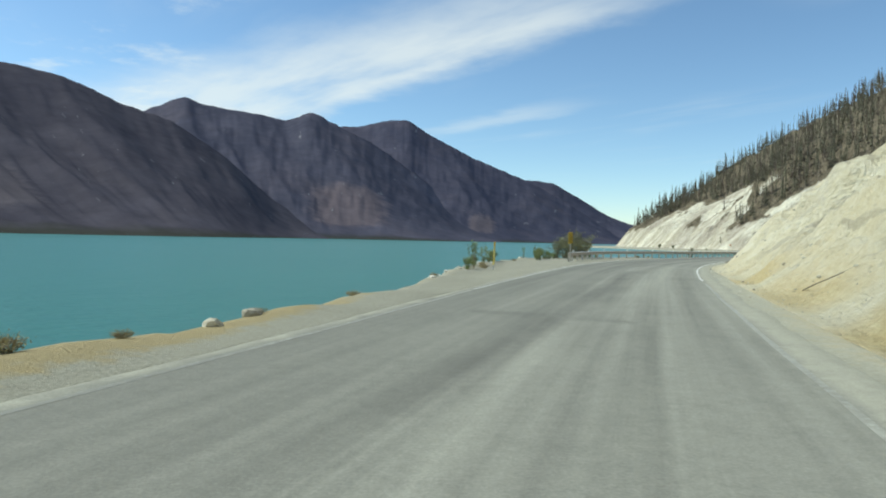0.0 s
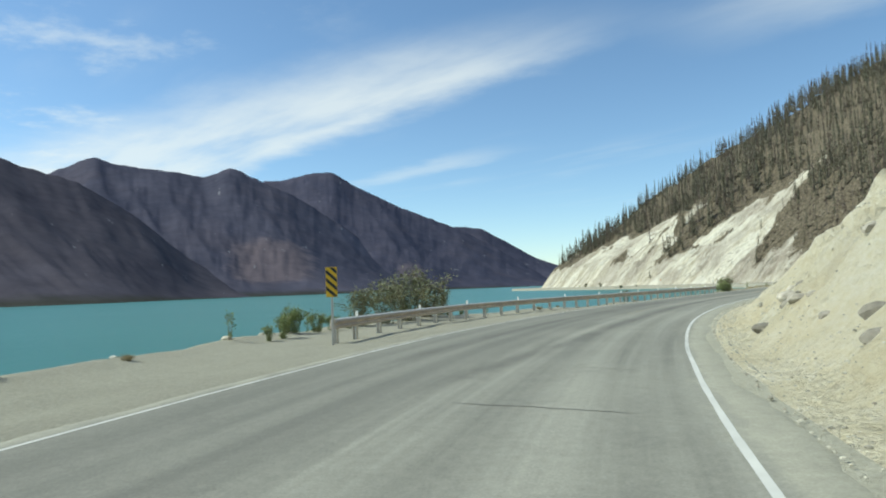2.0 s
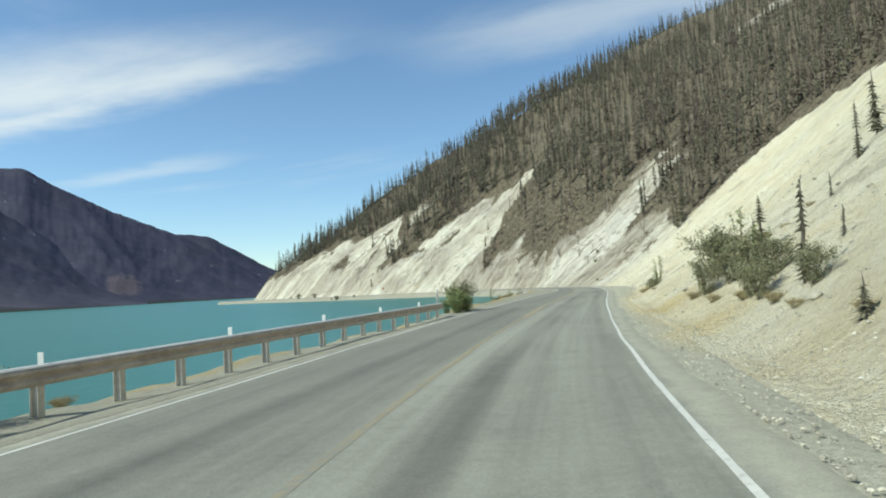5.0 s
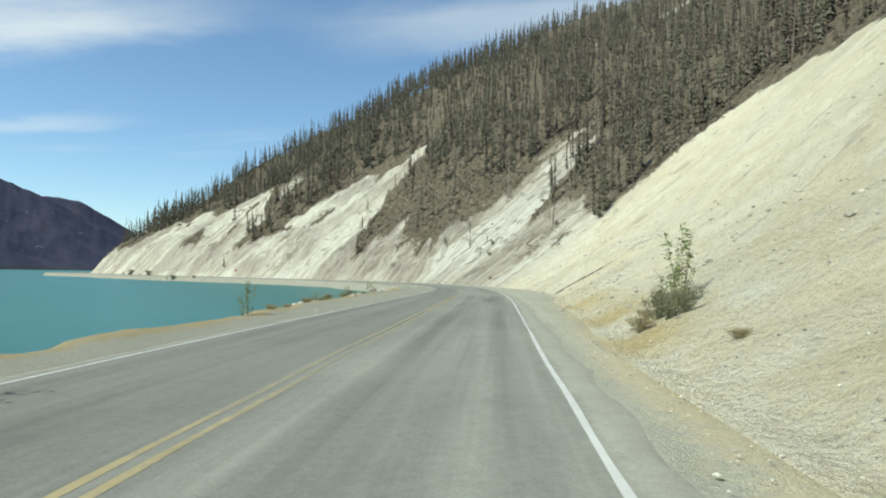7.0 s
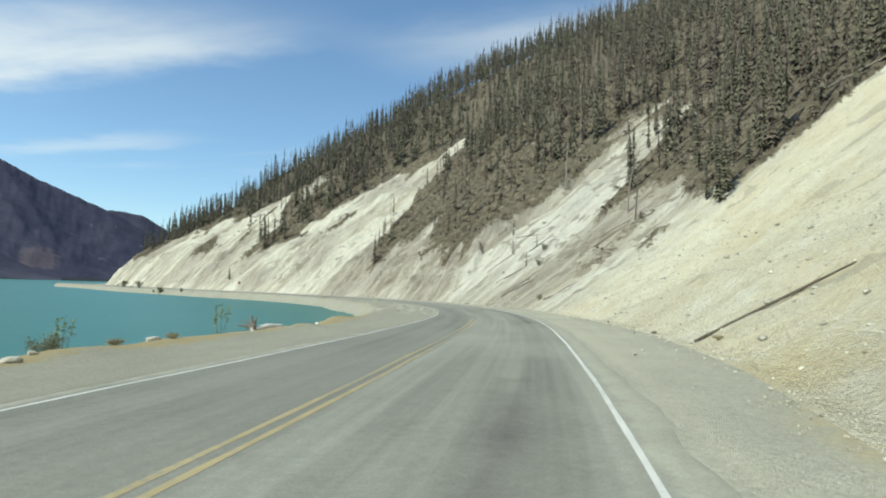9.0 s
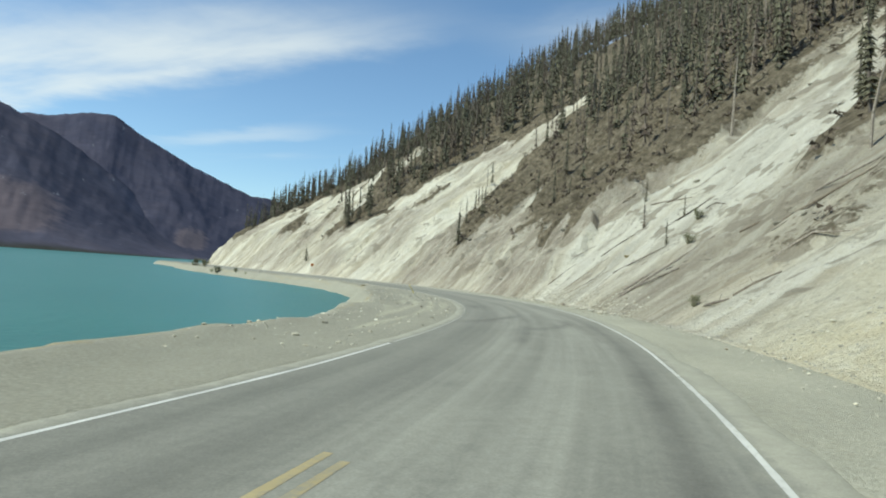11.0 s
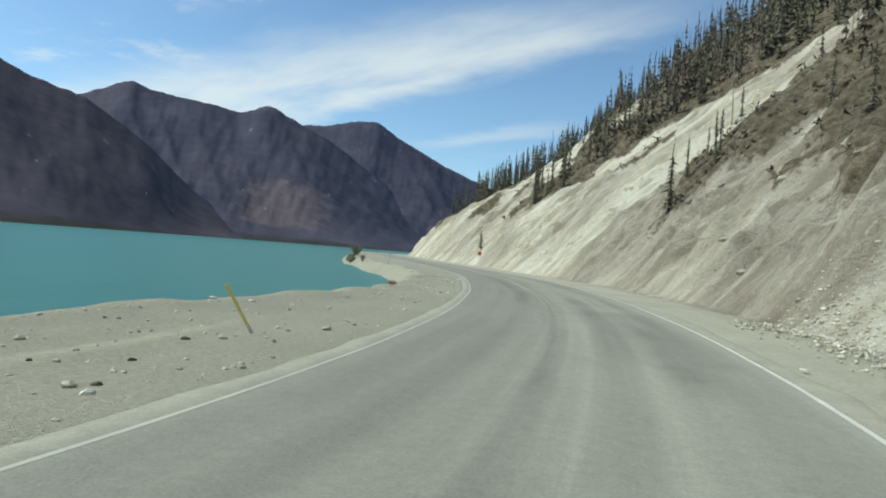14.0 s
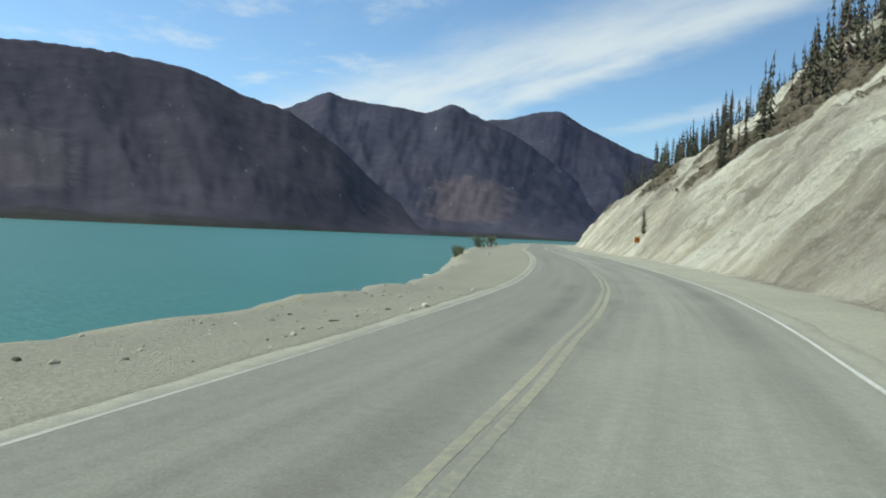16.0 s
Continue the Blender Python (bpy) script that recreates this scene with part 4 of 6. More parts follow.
def build_slope():
    s = np.r_[np.arange(0, 36, 0.6), np.arange(36, 116, 0.33), np.arange(116, 258, 0.45), np.arange(258, 350, 0.3), np.arange(350, 430, 0.5), np.arange(430, LENGTH - 1, 0.8)]
    d = np.r_[np.arange(-1.0, 6, 0.3), np.arange(6, 18, 0.4), np.arange(18, 34, 0.8), np.arange(34, 81, 1.7)]
    ss, dd = np.meshgrid(s, d, indexing="ij")
    off = dd + toe(ss)
    p = np.zeros((*ss.shape, 3))
    p[..., :2] = across(ss, off)
    p[..., 2] = np.where(dd < -0.5, -0.25, np.where(dd > 0, slope_height(ss, dd) + turf(ss, dd), 0) + np.maximum(relief(ss, dd), np.where(dd < 0.6, -0.05, -9)))
    cream = ramp(ss, (0, 0.8), (40, 0.9), (130, 0.9), (235, 0.9), (256, 0.85), (263, 0.22), (278, 0.1), (299, 0.1), (303, 0.12), (340, 0.14), (352, 0.25), (668, 0.2)) * (0.85 + 0.15 * value_noise(ss * 0.1, dd * 0.1, 77))
    dirt = np.clip(1.25 - np.abs(dd - 0.4) / 1.7, 0, 1) * ramp(ss, (0, 0), (38, 0), (48, 0.9), (72, 0.8), (80, 0.1), (143, 0.15), (151, 0.9), (210, 0.9), (222, 0.2), (240, 0.0)) * np.clip(0.6 + value_noise(ss * 0.25, dd * 0.3, 78), 0, 1)
    rock = ramp(ss, (0, 0.25), (60, 0.25), (84, 0.55), (100, 0.5), (115, 0.1), (240, 0.05), (252, 0.1), (266, 0.12), (299, 0.08), (303, 0.68), (332, 0.72), (345, 0.6), (362, 0.5), (400, 0.5), (668, 0.5))
    rock = rock + ramp(ss, (0, 0.25), (255, 0.25), (270, 0.45), (668, 0.45)) * layers(ss * 0.09, dd * 0.08, 83, 3) + 0.3 * np.clip((dd - 9) / 4, 0, 1) * ((ss > 258) & (ss < 300)) - 0.3 * np.clip(1 - dd / 2, 0, 1)
    slant = ss + ramp(ss, (0, 0.12), (325, 0.12), (350, 0.25), (668, 0.25)) * dd + 1.5 * value_noise(ss * 0.13, dd * 0.2, 101)
    tone = 0.47 + 0.52 * layers(slant * 0.12, dd * 0.022, 102, 3, 0.6) + 0.46 * layers(slant * 0.55, dd * 0.06, 105, 3, 0.6)
    # tone follows the relief's noise: paler on ribs, darker in creases
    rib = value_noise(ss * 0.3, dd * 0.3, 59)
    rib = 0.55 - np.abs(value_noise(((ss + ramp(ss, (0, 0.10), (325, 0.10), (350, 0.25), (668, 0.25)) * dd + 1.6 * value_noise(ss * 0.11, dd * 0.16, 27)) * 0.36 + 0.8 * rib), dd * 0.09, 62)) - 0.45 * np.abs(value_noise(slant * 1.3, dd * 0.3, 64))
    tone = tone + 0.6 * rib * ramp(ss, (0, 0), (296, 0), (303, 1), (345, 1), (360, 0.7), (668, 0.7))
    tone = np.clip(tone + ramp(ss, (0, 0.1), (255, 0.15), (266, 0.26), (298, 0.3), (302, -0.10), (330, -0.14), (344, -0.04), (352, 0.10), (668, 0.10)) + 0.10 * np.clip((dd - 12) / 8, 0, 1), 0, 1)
    ledge = np.clip((layers(slant * 0.42, dd * 0.34 + 0.1 * ss, 107, 3, 0.55) - 0.62) * 3.5, 0, 1) * ramp(ss, (0, 0.5), (60, 0.7), (110, 0.6), (130, 0.7), (245, 0.75), (258, 0.9), (275, 0.7), (298, 0.3), (303, 1.0), (668, 1.0)) * np.clip(dd / 2 - 0.4, 0, 1)
    blocks = np.clip((layers(slant * 0.55 - 0.1 * dd, dd * 0.75, 117, 3, 0.6) - 0.38) * 3.0, 0, 1)
    ledge = np.maximum(ledge, blocks * ramp(ss, (258, 0), (266, 0.8), (300, 0.8), (306, 0.6), (345, 0.6), (352, 0.3), (668, 0.3)) * np.clip((dd - ramp(ss, (0, 6), (300, 6), (304, 1.5), (668, 1.5))) / 2, 0, 1))
    grown = growth(ss, dd)
    # bare earth and the turf lip's shade, both put into the colour
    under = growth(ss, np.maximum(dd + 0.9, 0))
    soil_shade = np.clip(under - grown, 0, 1) * ramp(ss, (250, 0), (258, 0.8), (300, 0.9), (345, 1), (400, 0.7), (668, 0.4)) * (0.55 + 0.45 * value_noise(ss * 0.25, dd * 0.2, 111))
    sound = np.ones(ss.shape, bool)
    bend = s > 430
    sound[bend] = (np.abs(station(p[bend, :, 0], p[bend, :, 1])[1] - off[bend]) < 1.5) | (dd[bend] < 20)
    ob = sheet("hillside", p, SLOPE, np.stack([ss, dd], -1), {"cream": cream, "veg": grown, "dirt": dirt, "rock": rock, "tone": tone, "ledge": ledge, "soil_shade": soil_shade}, keep=sound)
    tagged(ob, "bare eroded cream and grey silt slope with gullies", "hillside", kind="structure")
    # the mountain above it
    x, y = np.meshgrid(np.arange(-90, 760, 6.0), np.arange(-260, 900, 6.0), indexing="ij")
    s2, o2 = station(x, y)
    s2c = np.clip(s2, 0, LENGTH)
    d2 = o2 - toe(s2c)
    z = slope_height(s2c, d2) - 1.2 + 3.0 * layers(x * 0.012, y * 0.012, 81, 4) * np.clip((d2 - 70) / 40, 0, 1) + 0.8 * layers(x * 0.06, y * 0.06, 85, 3)
    z = np.where(d2 > 66, z, z - np.minimum(66 - d2, 6) - 0.9 * np.maximum(60 - d2, 0))
    ob = sheet("mountain_flank", np.stack([x, y, z], -1), SLOPE, np.stack([s2c, d2], -1), {"cream": 0 * x, "veg": growth(s2c, np.maximum(d2, 50)), "dirt": 0 * x, "rock": 0 * x + 0.5, "tone": 0 * x + 0.4, "ledge": 0 * x, "soil_shade": 0 * x}, True, keep=d2 > 60)
    tagged(ob, "brown wooded mountain flank above the road", "hillside", kind="structure")


def build_lake():
    n = 60
    r = np.r_[0, np.geomspace(8, 4400, n - 1)]
    a = np.linspace(0, 2 * np.pi, 97)
    p = np.zeros((n, 97, 3))
    p[..., 0], p[..., 1], p[..., 2] = 60 + r[:, None] * np.cos(a), 110 + r[:, None] * np.sin(a), LAKE
    tagged(sheet("water", p, WATER), "calm opaque turquoise glacial lake water", "lake", kind="structure")


def mountain(name, label, eye, near, far, skyline, material, seed, rough, bare=()):
    """A range seen from a spot: skyline in degrees of bearing and height, its foot and its crest at distances in metres."""
    az = np.linspace(skyline[0][0], skyline[-1][0], 420)
    el = np.interp(az, [q[0] for q in skyline], [q[1] for q in skyline])
    n = int(1.1 * 420 / (az[-1] - az[0])) // 2
    el = np.convolve(np.pad(el, n, mode="edge"), np.ones(2 * n + 1) / (2 * n + 1), "valid") + 0.02 * layers(az * 2.2, az * 0, seed + 40, 3)
    f = np.r_[np.linspace(0, 1, 46), np.linspace(1.04, 1.5, 8)]
    a, ff = np.meshgrid(az, f, indexing="ij")
    d0 = np.interp(a, [q[0] for q in near], [q[1] for q in near])
    d1 = np.interp(a, [q[0] for q in far], [q[1] for q in far])
    soft = np.ones(61) / 61
    d0, d1 = (np.apply_along_axis(lambda v: np.convolve(np.pad(v, 30, mode="edge"), soft, "valid"), 0, v) for v in (d0, d1))
    dist = d0 + (d1 - d0) * ff
    crest = np.repeat((d1[:, 0] * np.tan(np.radians(el)))[:, None], len(f), 1) + 2.8
    climb = np.where(ff <= 1, 0.25 * ff + 0.75 * ff**1.25, 1 - 1.2 * (ff - 1))
    body = np.sin(np.clip(ff, 0, 1) * np.pi)
    # spurs that fall away slantwise from the crest
    lean = a + 7.0 * ff
    gully = 0.6 * layers(a * rough, ff * 1.6, seed, 4, 0.5) - 1.0 * np.abs(value_noise(lean * rough * 1.4, ff * 0.7, seed + 9)) - 0.4 * np.abs(value_noise(lean * rough * 3.3, ff * 1.5, seed + 12))
    z = crest * (climb + 0.05 * gully * body) + 0.006 * crest * layers(a * 1.6, ff * 9, seed + 20, 3) * np.clip(ff * 3, 0, 1)
    x, y = eye[0] + dist * np.sin(np.radians(a)), eye[1] + dist * np.cos(np.radians(a))
    p = np.stack([x, y, LAKE - 0.5 + np.maximum(z, -20 * (ff > 1))], -1)
    face = 0 * a
    for c, w, lo, hi in bare:
        face = np.maximum(face, np.clip(1.5 - np.abs(a - c) / w, 0, 1) * np.clip((ff - lo) / 0.08, 0, 1) * np.clip((hi - ff) / 0.15, 0, 1))
    ob = sheet(name, p, material, np.stack([a / 90, ff], -1), {"bare": face})
    return tagged(ob, label, "mountain", kind="structure")


def build_mountains():
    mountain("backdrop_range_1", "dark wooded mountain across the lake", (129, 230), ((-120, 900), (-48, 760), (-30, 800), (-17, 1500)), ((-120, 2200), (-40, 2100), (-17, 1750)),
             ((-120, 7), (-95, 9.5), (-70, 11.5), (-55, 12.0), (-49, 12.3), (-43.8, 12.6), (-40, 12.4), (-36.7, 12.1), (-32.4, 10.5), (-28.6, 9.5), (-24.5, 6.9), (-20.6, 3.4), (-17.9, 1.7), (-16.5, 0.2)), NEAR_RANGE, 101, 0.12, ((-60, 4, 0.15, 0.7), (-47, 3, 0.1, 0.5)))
    mountain("backdrop_range_2", "wooded mountain range across the lake, haze put into its colour", (12, 35), ((-45, 1600), (-20, 1500), (0, 1900), (14, 3000)), ((-45, 3300), (0, 2900), (14, 3300)),
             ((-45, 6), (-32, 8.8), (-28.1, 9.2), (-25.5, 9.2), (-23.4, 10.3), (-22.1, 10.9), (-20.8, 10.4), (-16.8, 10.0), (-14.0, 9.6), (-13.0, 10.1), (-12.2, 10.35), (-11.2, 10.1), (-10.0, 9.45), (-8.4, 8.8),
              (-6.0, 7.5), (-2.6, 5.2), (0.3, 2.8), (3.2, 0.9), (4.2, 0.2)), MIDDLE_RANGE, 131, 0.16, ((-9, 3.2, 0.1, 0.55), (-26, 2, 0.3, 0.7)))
    mountain("backdrop_range_4", "peak behind the nearer range, blue haze put into its colour", (12, 35), ((-16, 2500), (0, 2300), (14, 3000)), ((-16, 3700), (0, 3500), (14, 3500)),
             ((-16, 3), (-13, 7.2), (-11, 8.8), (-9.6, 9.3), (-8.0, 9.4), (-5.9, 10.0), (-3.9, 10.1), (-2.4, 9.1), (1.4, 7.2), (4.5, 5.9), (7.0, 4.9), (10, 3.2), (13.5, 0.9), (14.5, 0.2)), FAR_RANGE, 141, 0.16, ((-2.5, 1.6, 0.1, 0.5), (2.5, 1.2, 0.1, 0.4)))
    mountain("backdrop_range_3", "distant mountain shoulder beyond the lake, blue haze put into its colour", (12, 35), ((2, 3600), (20, 3600)), ((2, 4100), (20, 4200)),
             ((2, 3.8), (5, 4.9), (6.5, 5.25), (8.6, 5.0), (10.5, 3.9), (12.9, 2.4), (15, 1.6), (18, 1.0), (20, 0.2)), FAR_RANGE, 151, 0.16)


build_ground()
build_road()
build_slope()
build_lake()
build_mountains()


# ---- things: shapes ----
def tube(bm, points, radii, sides=6, lump=0.0, seed=1):
    """A tapered limb along points, closed at both ends."""
    rnd = random.Random(seed)
    rings = []
    pts = [Vector(p) for p in points]
    for k, (p, r) in enumerate(zip(pts, radii)):
        way = (pts[min(k + 1, len(pts) - 1)] - pts[max(k - 1, 0)]).normalized()
        a = way.orthogonal().normalized()
        b = way.cross(a)
        rings.append([bm.verts.new(p + (a * math.cos(6.2832 * n / sides) + b * math.sin(6.2832 * n / sides)) * r * (1 + lump * rnd.uniform(-1, 1))) for n in range(sides)])
    for lo, hi in zip(rings, rings[1:]):
        for n in range(sides):
            bm.faces.new((lo[n], lo[(n + 1) % sides], hi[(n + 1) % sides], hi[n]))
    bm.faces.new(rings[0][::-1])
    bm.faces.new(rings[-1])
    return bm


def crown_arrays(rnd, h, r, tiers, points, foot, thin=0.0):
    """Drooping ragged whorls of a spruce, as verts and faces."""
    verts, faces = [], []
    for k in range(tiers):
        f = k / (tiers - 1)
        if rnd.random() < thin:
            continue
        z = h * (foot + (0.98 - foot) * f)
        rad = r * (1 - f) ** 0.75 * rnd.uniform(0.7, 1.25) + 0.06 * r
        rise = h / tiers * rnd.uniform(1.0, 1.5)
        cx, cy = rnd.uniform(-0.1, 0.1) * r, rnd.uniform(-0.1, 0.1) * r
        base = len(verts)
        verts.append((cx, cy, z + rise * 0.75))
        turn = rnd.uniform(0, 6.28)
        for n in range(points):
            a = turn + 6.2832 * n / points
            q = rad * (rnd.uniform(0.75, 1.3) if n % 2 else rnd.uniform(0.22, 0.5))
            verts.append((cx + q * math.cos(a), cy + q * math.sin(a), z - (0.28 * q if n % 2 else -0.1 * rise)))
        for n in range(points):
            faces.append((base, base + 1 + n, base + 1 + (n + 1) % points))
    return verts, faces


def spruce(name, label, h, r, seed, material, tiers=18, points=14, thin=0.08, foot=0.08, lean=0.0):
    """A spruce with its own trunk and crown, standing at the origin."""
    rnd = random.Random(seed)
    root = empty(name, Matrix())
    bm = bmesh.new()
    k = [(lean * h * f + rnd.uniform(-0.01, 0.01) * h, rnd.uniform(-0.01, 0.01) * h, h * f - (0.5 if f == 0 else 0)) for f in (0, 0.25, 0.5, 0.75, 0.97)]
    tube(bm, k, [0.016 * h + 0.03, 0.014 * h + 0.02, 0.011 * h + 0.015, 0.007 * h + 0.01, 0.012], 6, 0.1, seed)
    part("trunk", bm, BARK, root)
    v, f = crown_arrays(rnd, h, r, tiers, points, foot, thin)
    v = [(x + lean * z, y, z) for x, y, z in v]
    ob = mesh_object("crown", v, f, material, root, False)
    return tagged(root, label, "spruce tree")


def snag(name, label, h, seed, lean=0.05):
    rnd = random.Random(seed)
    bm = bmesh.new()
    tube(bm, [(lean * h * f * f + rnd.uniform(-0.02, 0.02), rnd.uniform(-0.03, 0.03), h * f - (0.4 if f == 0 else 0)) for f in (0, 0.3, 0.6, 0.85, 1.0)], [0.13, 0.11, 0.08, 0.05, 0.02], 6, 0.12, seed)
    root = empty(name, Matrix())
    part("trunk", bm, DEAD_WOOD, root)
    bm = bmesh.new()
    for n in range(12):
        z, a, l = h * rnd.uniform(0.3, 0.95), rnd.uniform(0, 6.28), rnd.uniform(0.3, 0.8)
        c = Vector((lean * h * (z / h) ** 2, 0, z))
        tube(bm, [c, c + Vector((math.cos(a) * l, math.sin(a) * l, -0.1 * l))], [0.025, 0.008], 3)
    part("crown", bm, DEAD_WOOD, root, "bare broken twigs")
    return tagged(root, label, "dead tree")


def shrub(name, label, h, w, seed, leaf, leaves=420, size=0.09, stems=7, airy=0.0):
    """A bush: stems that fork and many small leaves, thinning outwards."""
    rnd = random.Random(seed)
    root = empty(name, Matrix())
    bm = bmesh.new()
    tips = []
    for n in range(stems):
        a, out = rnd.uniform(0, 6.28), w * 0.5 * rnd.uniform(0.15, 0.95)
        top = Vector((math.cos(a) * out, math.sin(a) * out, h * rnd.uniform(0.6, 1.0) * (1 - 0.25 * out / w)))
        mid = Vector((top.x * 0.5, top.y * 0.5, top.z * 0.4))
        tube(bm, [(top.x * 0.2, top.y * 0.2, -0.15), mid, top], [0.006 * h + 0.003, 0.004 * h + 0.002, 0.002], 4, 0, seed + n)
        tips += [(mid, top), (Vector((top.x * 0.3, top.y * 0.3, 0.05)), mid)] * 2
        for _ in range(4):
            f = rnd.uniform(0.35, 0.95)
            p = mid.lerp(top, f)
            q = p + Vector((rnd.uniform(-1, 1), rnd.uniform(-1, 1), rnd.uniform(0.1, 0.8))) * 0.22 * w
            tube(bm, [p, q], [0.005 * h + 0.003, 0.002], 3)
            tips.append((p, q))
    part("stem", bm, TWIGS, root)
    v, f = [], []
    for n in range(leaves):
        p, q = rnd.choice(tips)
        c = p.lerp(q, rnd.uniform(0.1 + airy * 0.4, 1.08)) + Vector((rnd.gauss(0, 1), rnd.gauss(0, 1), rnd.gauss(0, 0.8))) * 0.055 * w
        a = Vector((rnd.gauss(0, 1), rnd.gauss(0, 1), rnd.gauss(0, 0.6))).normalized()
        b = a.orthogonal().normalized()
        b = (b * math.cos(n) + a.cross(b) * math.sin(n)).normalized()
        s = size * rnd.uniform(0.6, 1.3)
        base = len(v)
        v += [c - a * s, c + b * s * 0.45 + a * s * 0.1, c + a * s, c - b * s * 0.45 + a * s * 0.1]
        f.append((base, base + 1, base + 2, base + 3))
    mesh_object("foliage", v, f, leaf, root, False)
    return tagged(root, label, "bush")


def stone_mesh(seed, flat=0.6, rough=0.28, level=2):
    bm = bmesh.new()
    bmesh.ops.create_icosphere(bm, subdivisions=level, radius=0.5)
    o = Vector((seed * 3.7, seed * 1.3, seed * 2.1))
    for v in bm.verts:
        n = noise.noise(v.co * 2.2 + o) + 0.5 * noise.noise(v.co * 5 + o)
        v.co *= 1 + rough * n
        v.co.x *= 1.25
        v.co.z *= flat
    # a few flat broken faces
    rnd = random.Random(seed)
    for _ in range(4):
        d = Vector((rnd.gauss(0, 1), rnd.gauss(0, 1), rnd.gauss(0, 1))).normalized()
        for v in bm.verts:
            k = v.co.dot(d) - 0.33
            if k > 0:
                v.co -= d * k * 0.85
    me = bpy.data.meshes.new("stone")
    bm.to_mesh(me)
    bm.free()
    return me


def height_of(x, y):
    """The height of hillside, shoulder or bank at places."""
    s, o = station(np.atleast_1d(x).astype(float), np.atleast_1d(y).astype(float))
    s = np.clip(s, 0, LENGTH)
    return land(s, o)


def put(s, off):
    """A place on the ground at a station and an offset."""
    q = across(np.array([float(s)]), np.array([float(off)]))[0]
    return float(q[0]), float(q[1]), float(land(np.array([float(s)]), np.array([float(off)]))[0])


def on_slope(s, d):
    return put(s, float(toe(s)) + d)


def logs():
    rnd = random.Random(5)
    fixed = [(226, 0.2, 224.6, 5.2, 0.11), (279.5, 4.3, 283, 1.6, 0.13), (289.5, 3.6, 286, 6.4, 0.11), (295.4, 4.9, 293.6, 8.2, 0.10), (283.4, 2.1, 283, 4.3, 0.10), (282.4, 1.5, 280.6, 7.2, 0.13),
             (299, 10.2, 292, 11.6, 0.12), (306, 13.6, 313, 12.8, 0.12), (191, 3.6, 192.4, 2.7, 0.07), (63.4, 0.9, 60.4, 1.8, 0.03), (259.5, 46, 258.8, 36, 0.15), (330.5, 18.9, 325.6, 17.8, 0.15),
             (276, 9.0, 273, 12.5, 0.12), (181.2, 0.9, 183.0, 0.5, 0.05), (262, 27, 256, 33, 0.16)]
    for _ in range(16):
        s, d = rnd.uniform(268, 303), rnd.uniform(1.5, 13)
        l = rnd.uniform(1.2, 4.5)
        a = rnd.gauss(0.75, 0.5)
        fixed.append((s + l * math.cos(a) * 0.5, d - l * math.sin(a) * 0.5, s - l * math.cos(a) * 0.5, d + l * math.sin(a) * 0.5, rnd.uniform(0.05, 0.12)))
    for n, (s0, d0, s1, d1, r) in enumerate(fixed):
        r *= 0.62
        a, b = Vector(on_slope(s0, max(d0, 0.1))), Vector(on_slope(s1, max(d1, 0.2)))
        a.z += r * 0.5
        b.z += r * 0.5
        mid = (a + b) / 2
        mid.z = max(mid.z, float(height_of(mid.x, mid.y)[0]) + 0.3 * r)
        ob = empty("log", Matrix.Translation(a))
        bm = bmesh.new()
        tube(bm, [(0, 0, 0), (mid - a) * 0.5 + Vector((0, 0, 0.02)), mid - a, (b - a) * 0.78 + (mid - (a + b) / 2) * 0.4, b - a], [r, r * 0.95, r * 0.85, r * 0.7, r * 0.45], 7, 0.12, n)
        dark = n in (0, 8, 13) or n % 3 == 0
        part("stem", bm, DARK_WOOD if dark else DEAD_WOOD, ob)
        bm = bmesh.new()
        c = (b - a) * rnd.uniform(0.3, 0.8)
        tube(bm, [c, c + Vector((rnd.uniform(-0.5, 0.5), rnd.uniform(-0.5, 0.5), rnd.uniform(0.1, 0.5)))], [r * 0.25, 0.008], 4)
        part("branch_stub", bm, DARK_WOOD if dark else DEAD_WOOD, ob)
        tagged(ob, "dark fallen log lying on the bare slope" if dark else "bleached fallen log lying on the rubble slope", "log", "logs on the slope")


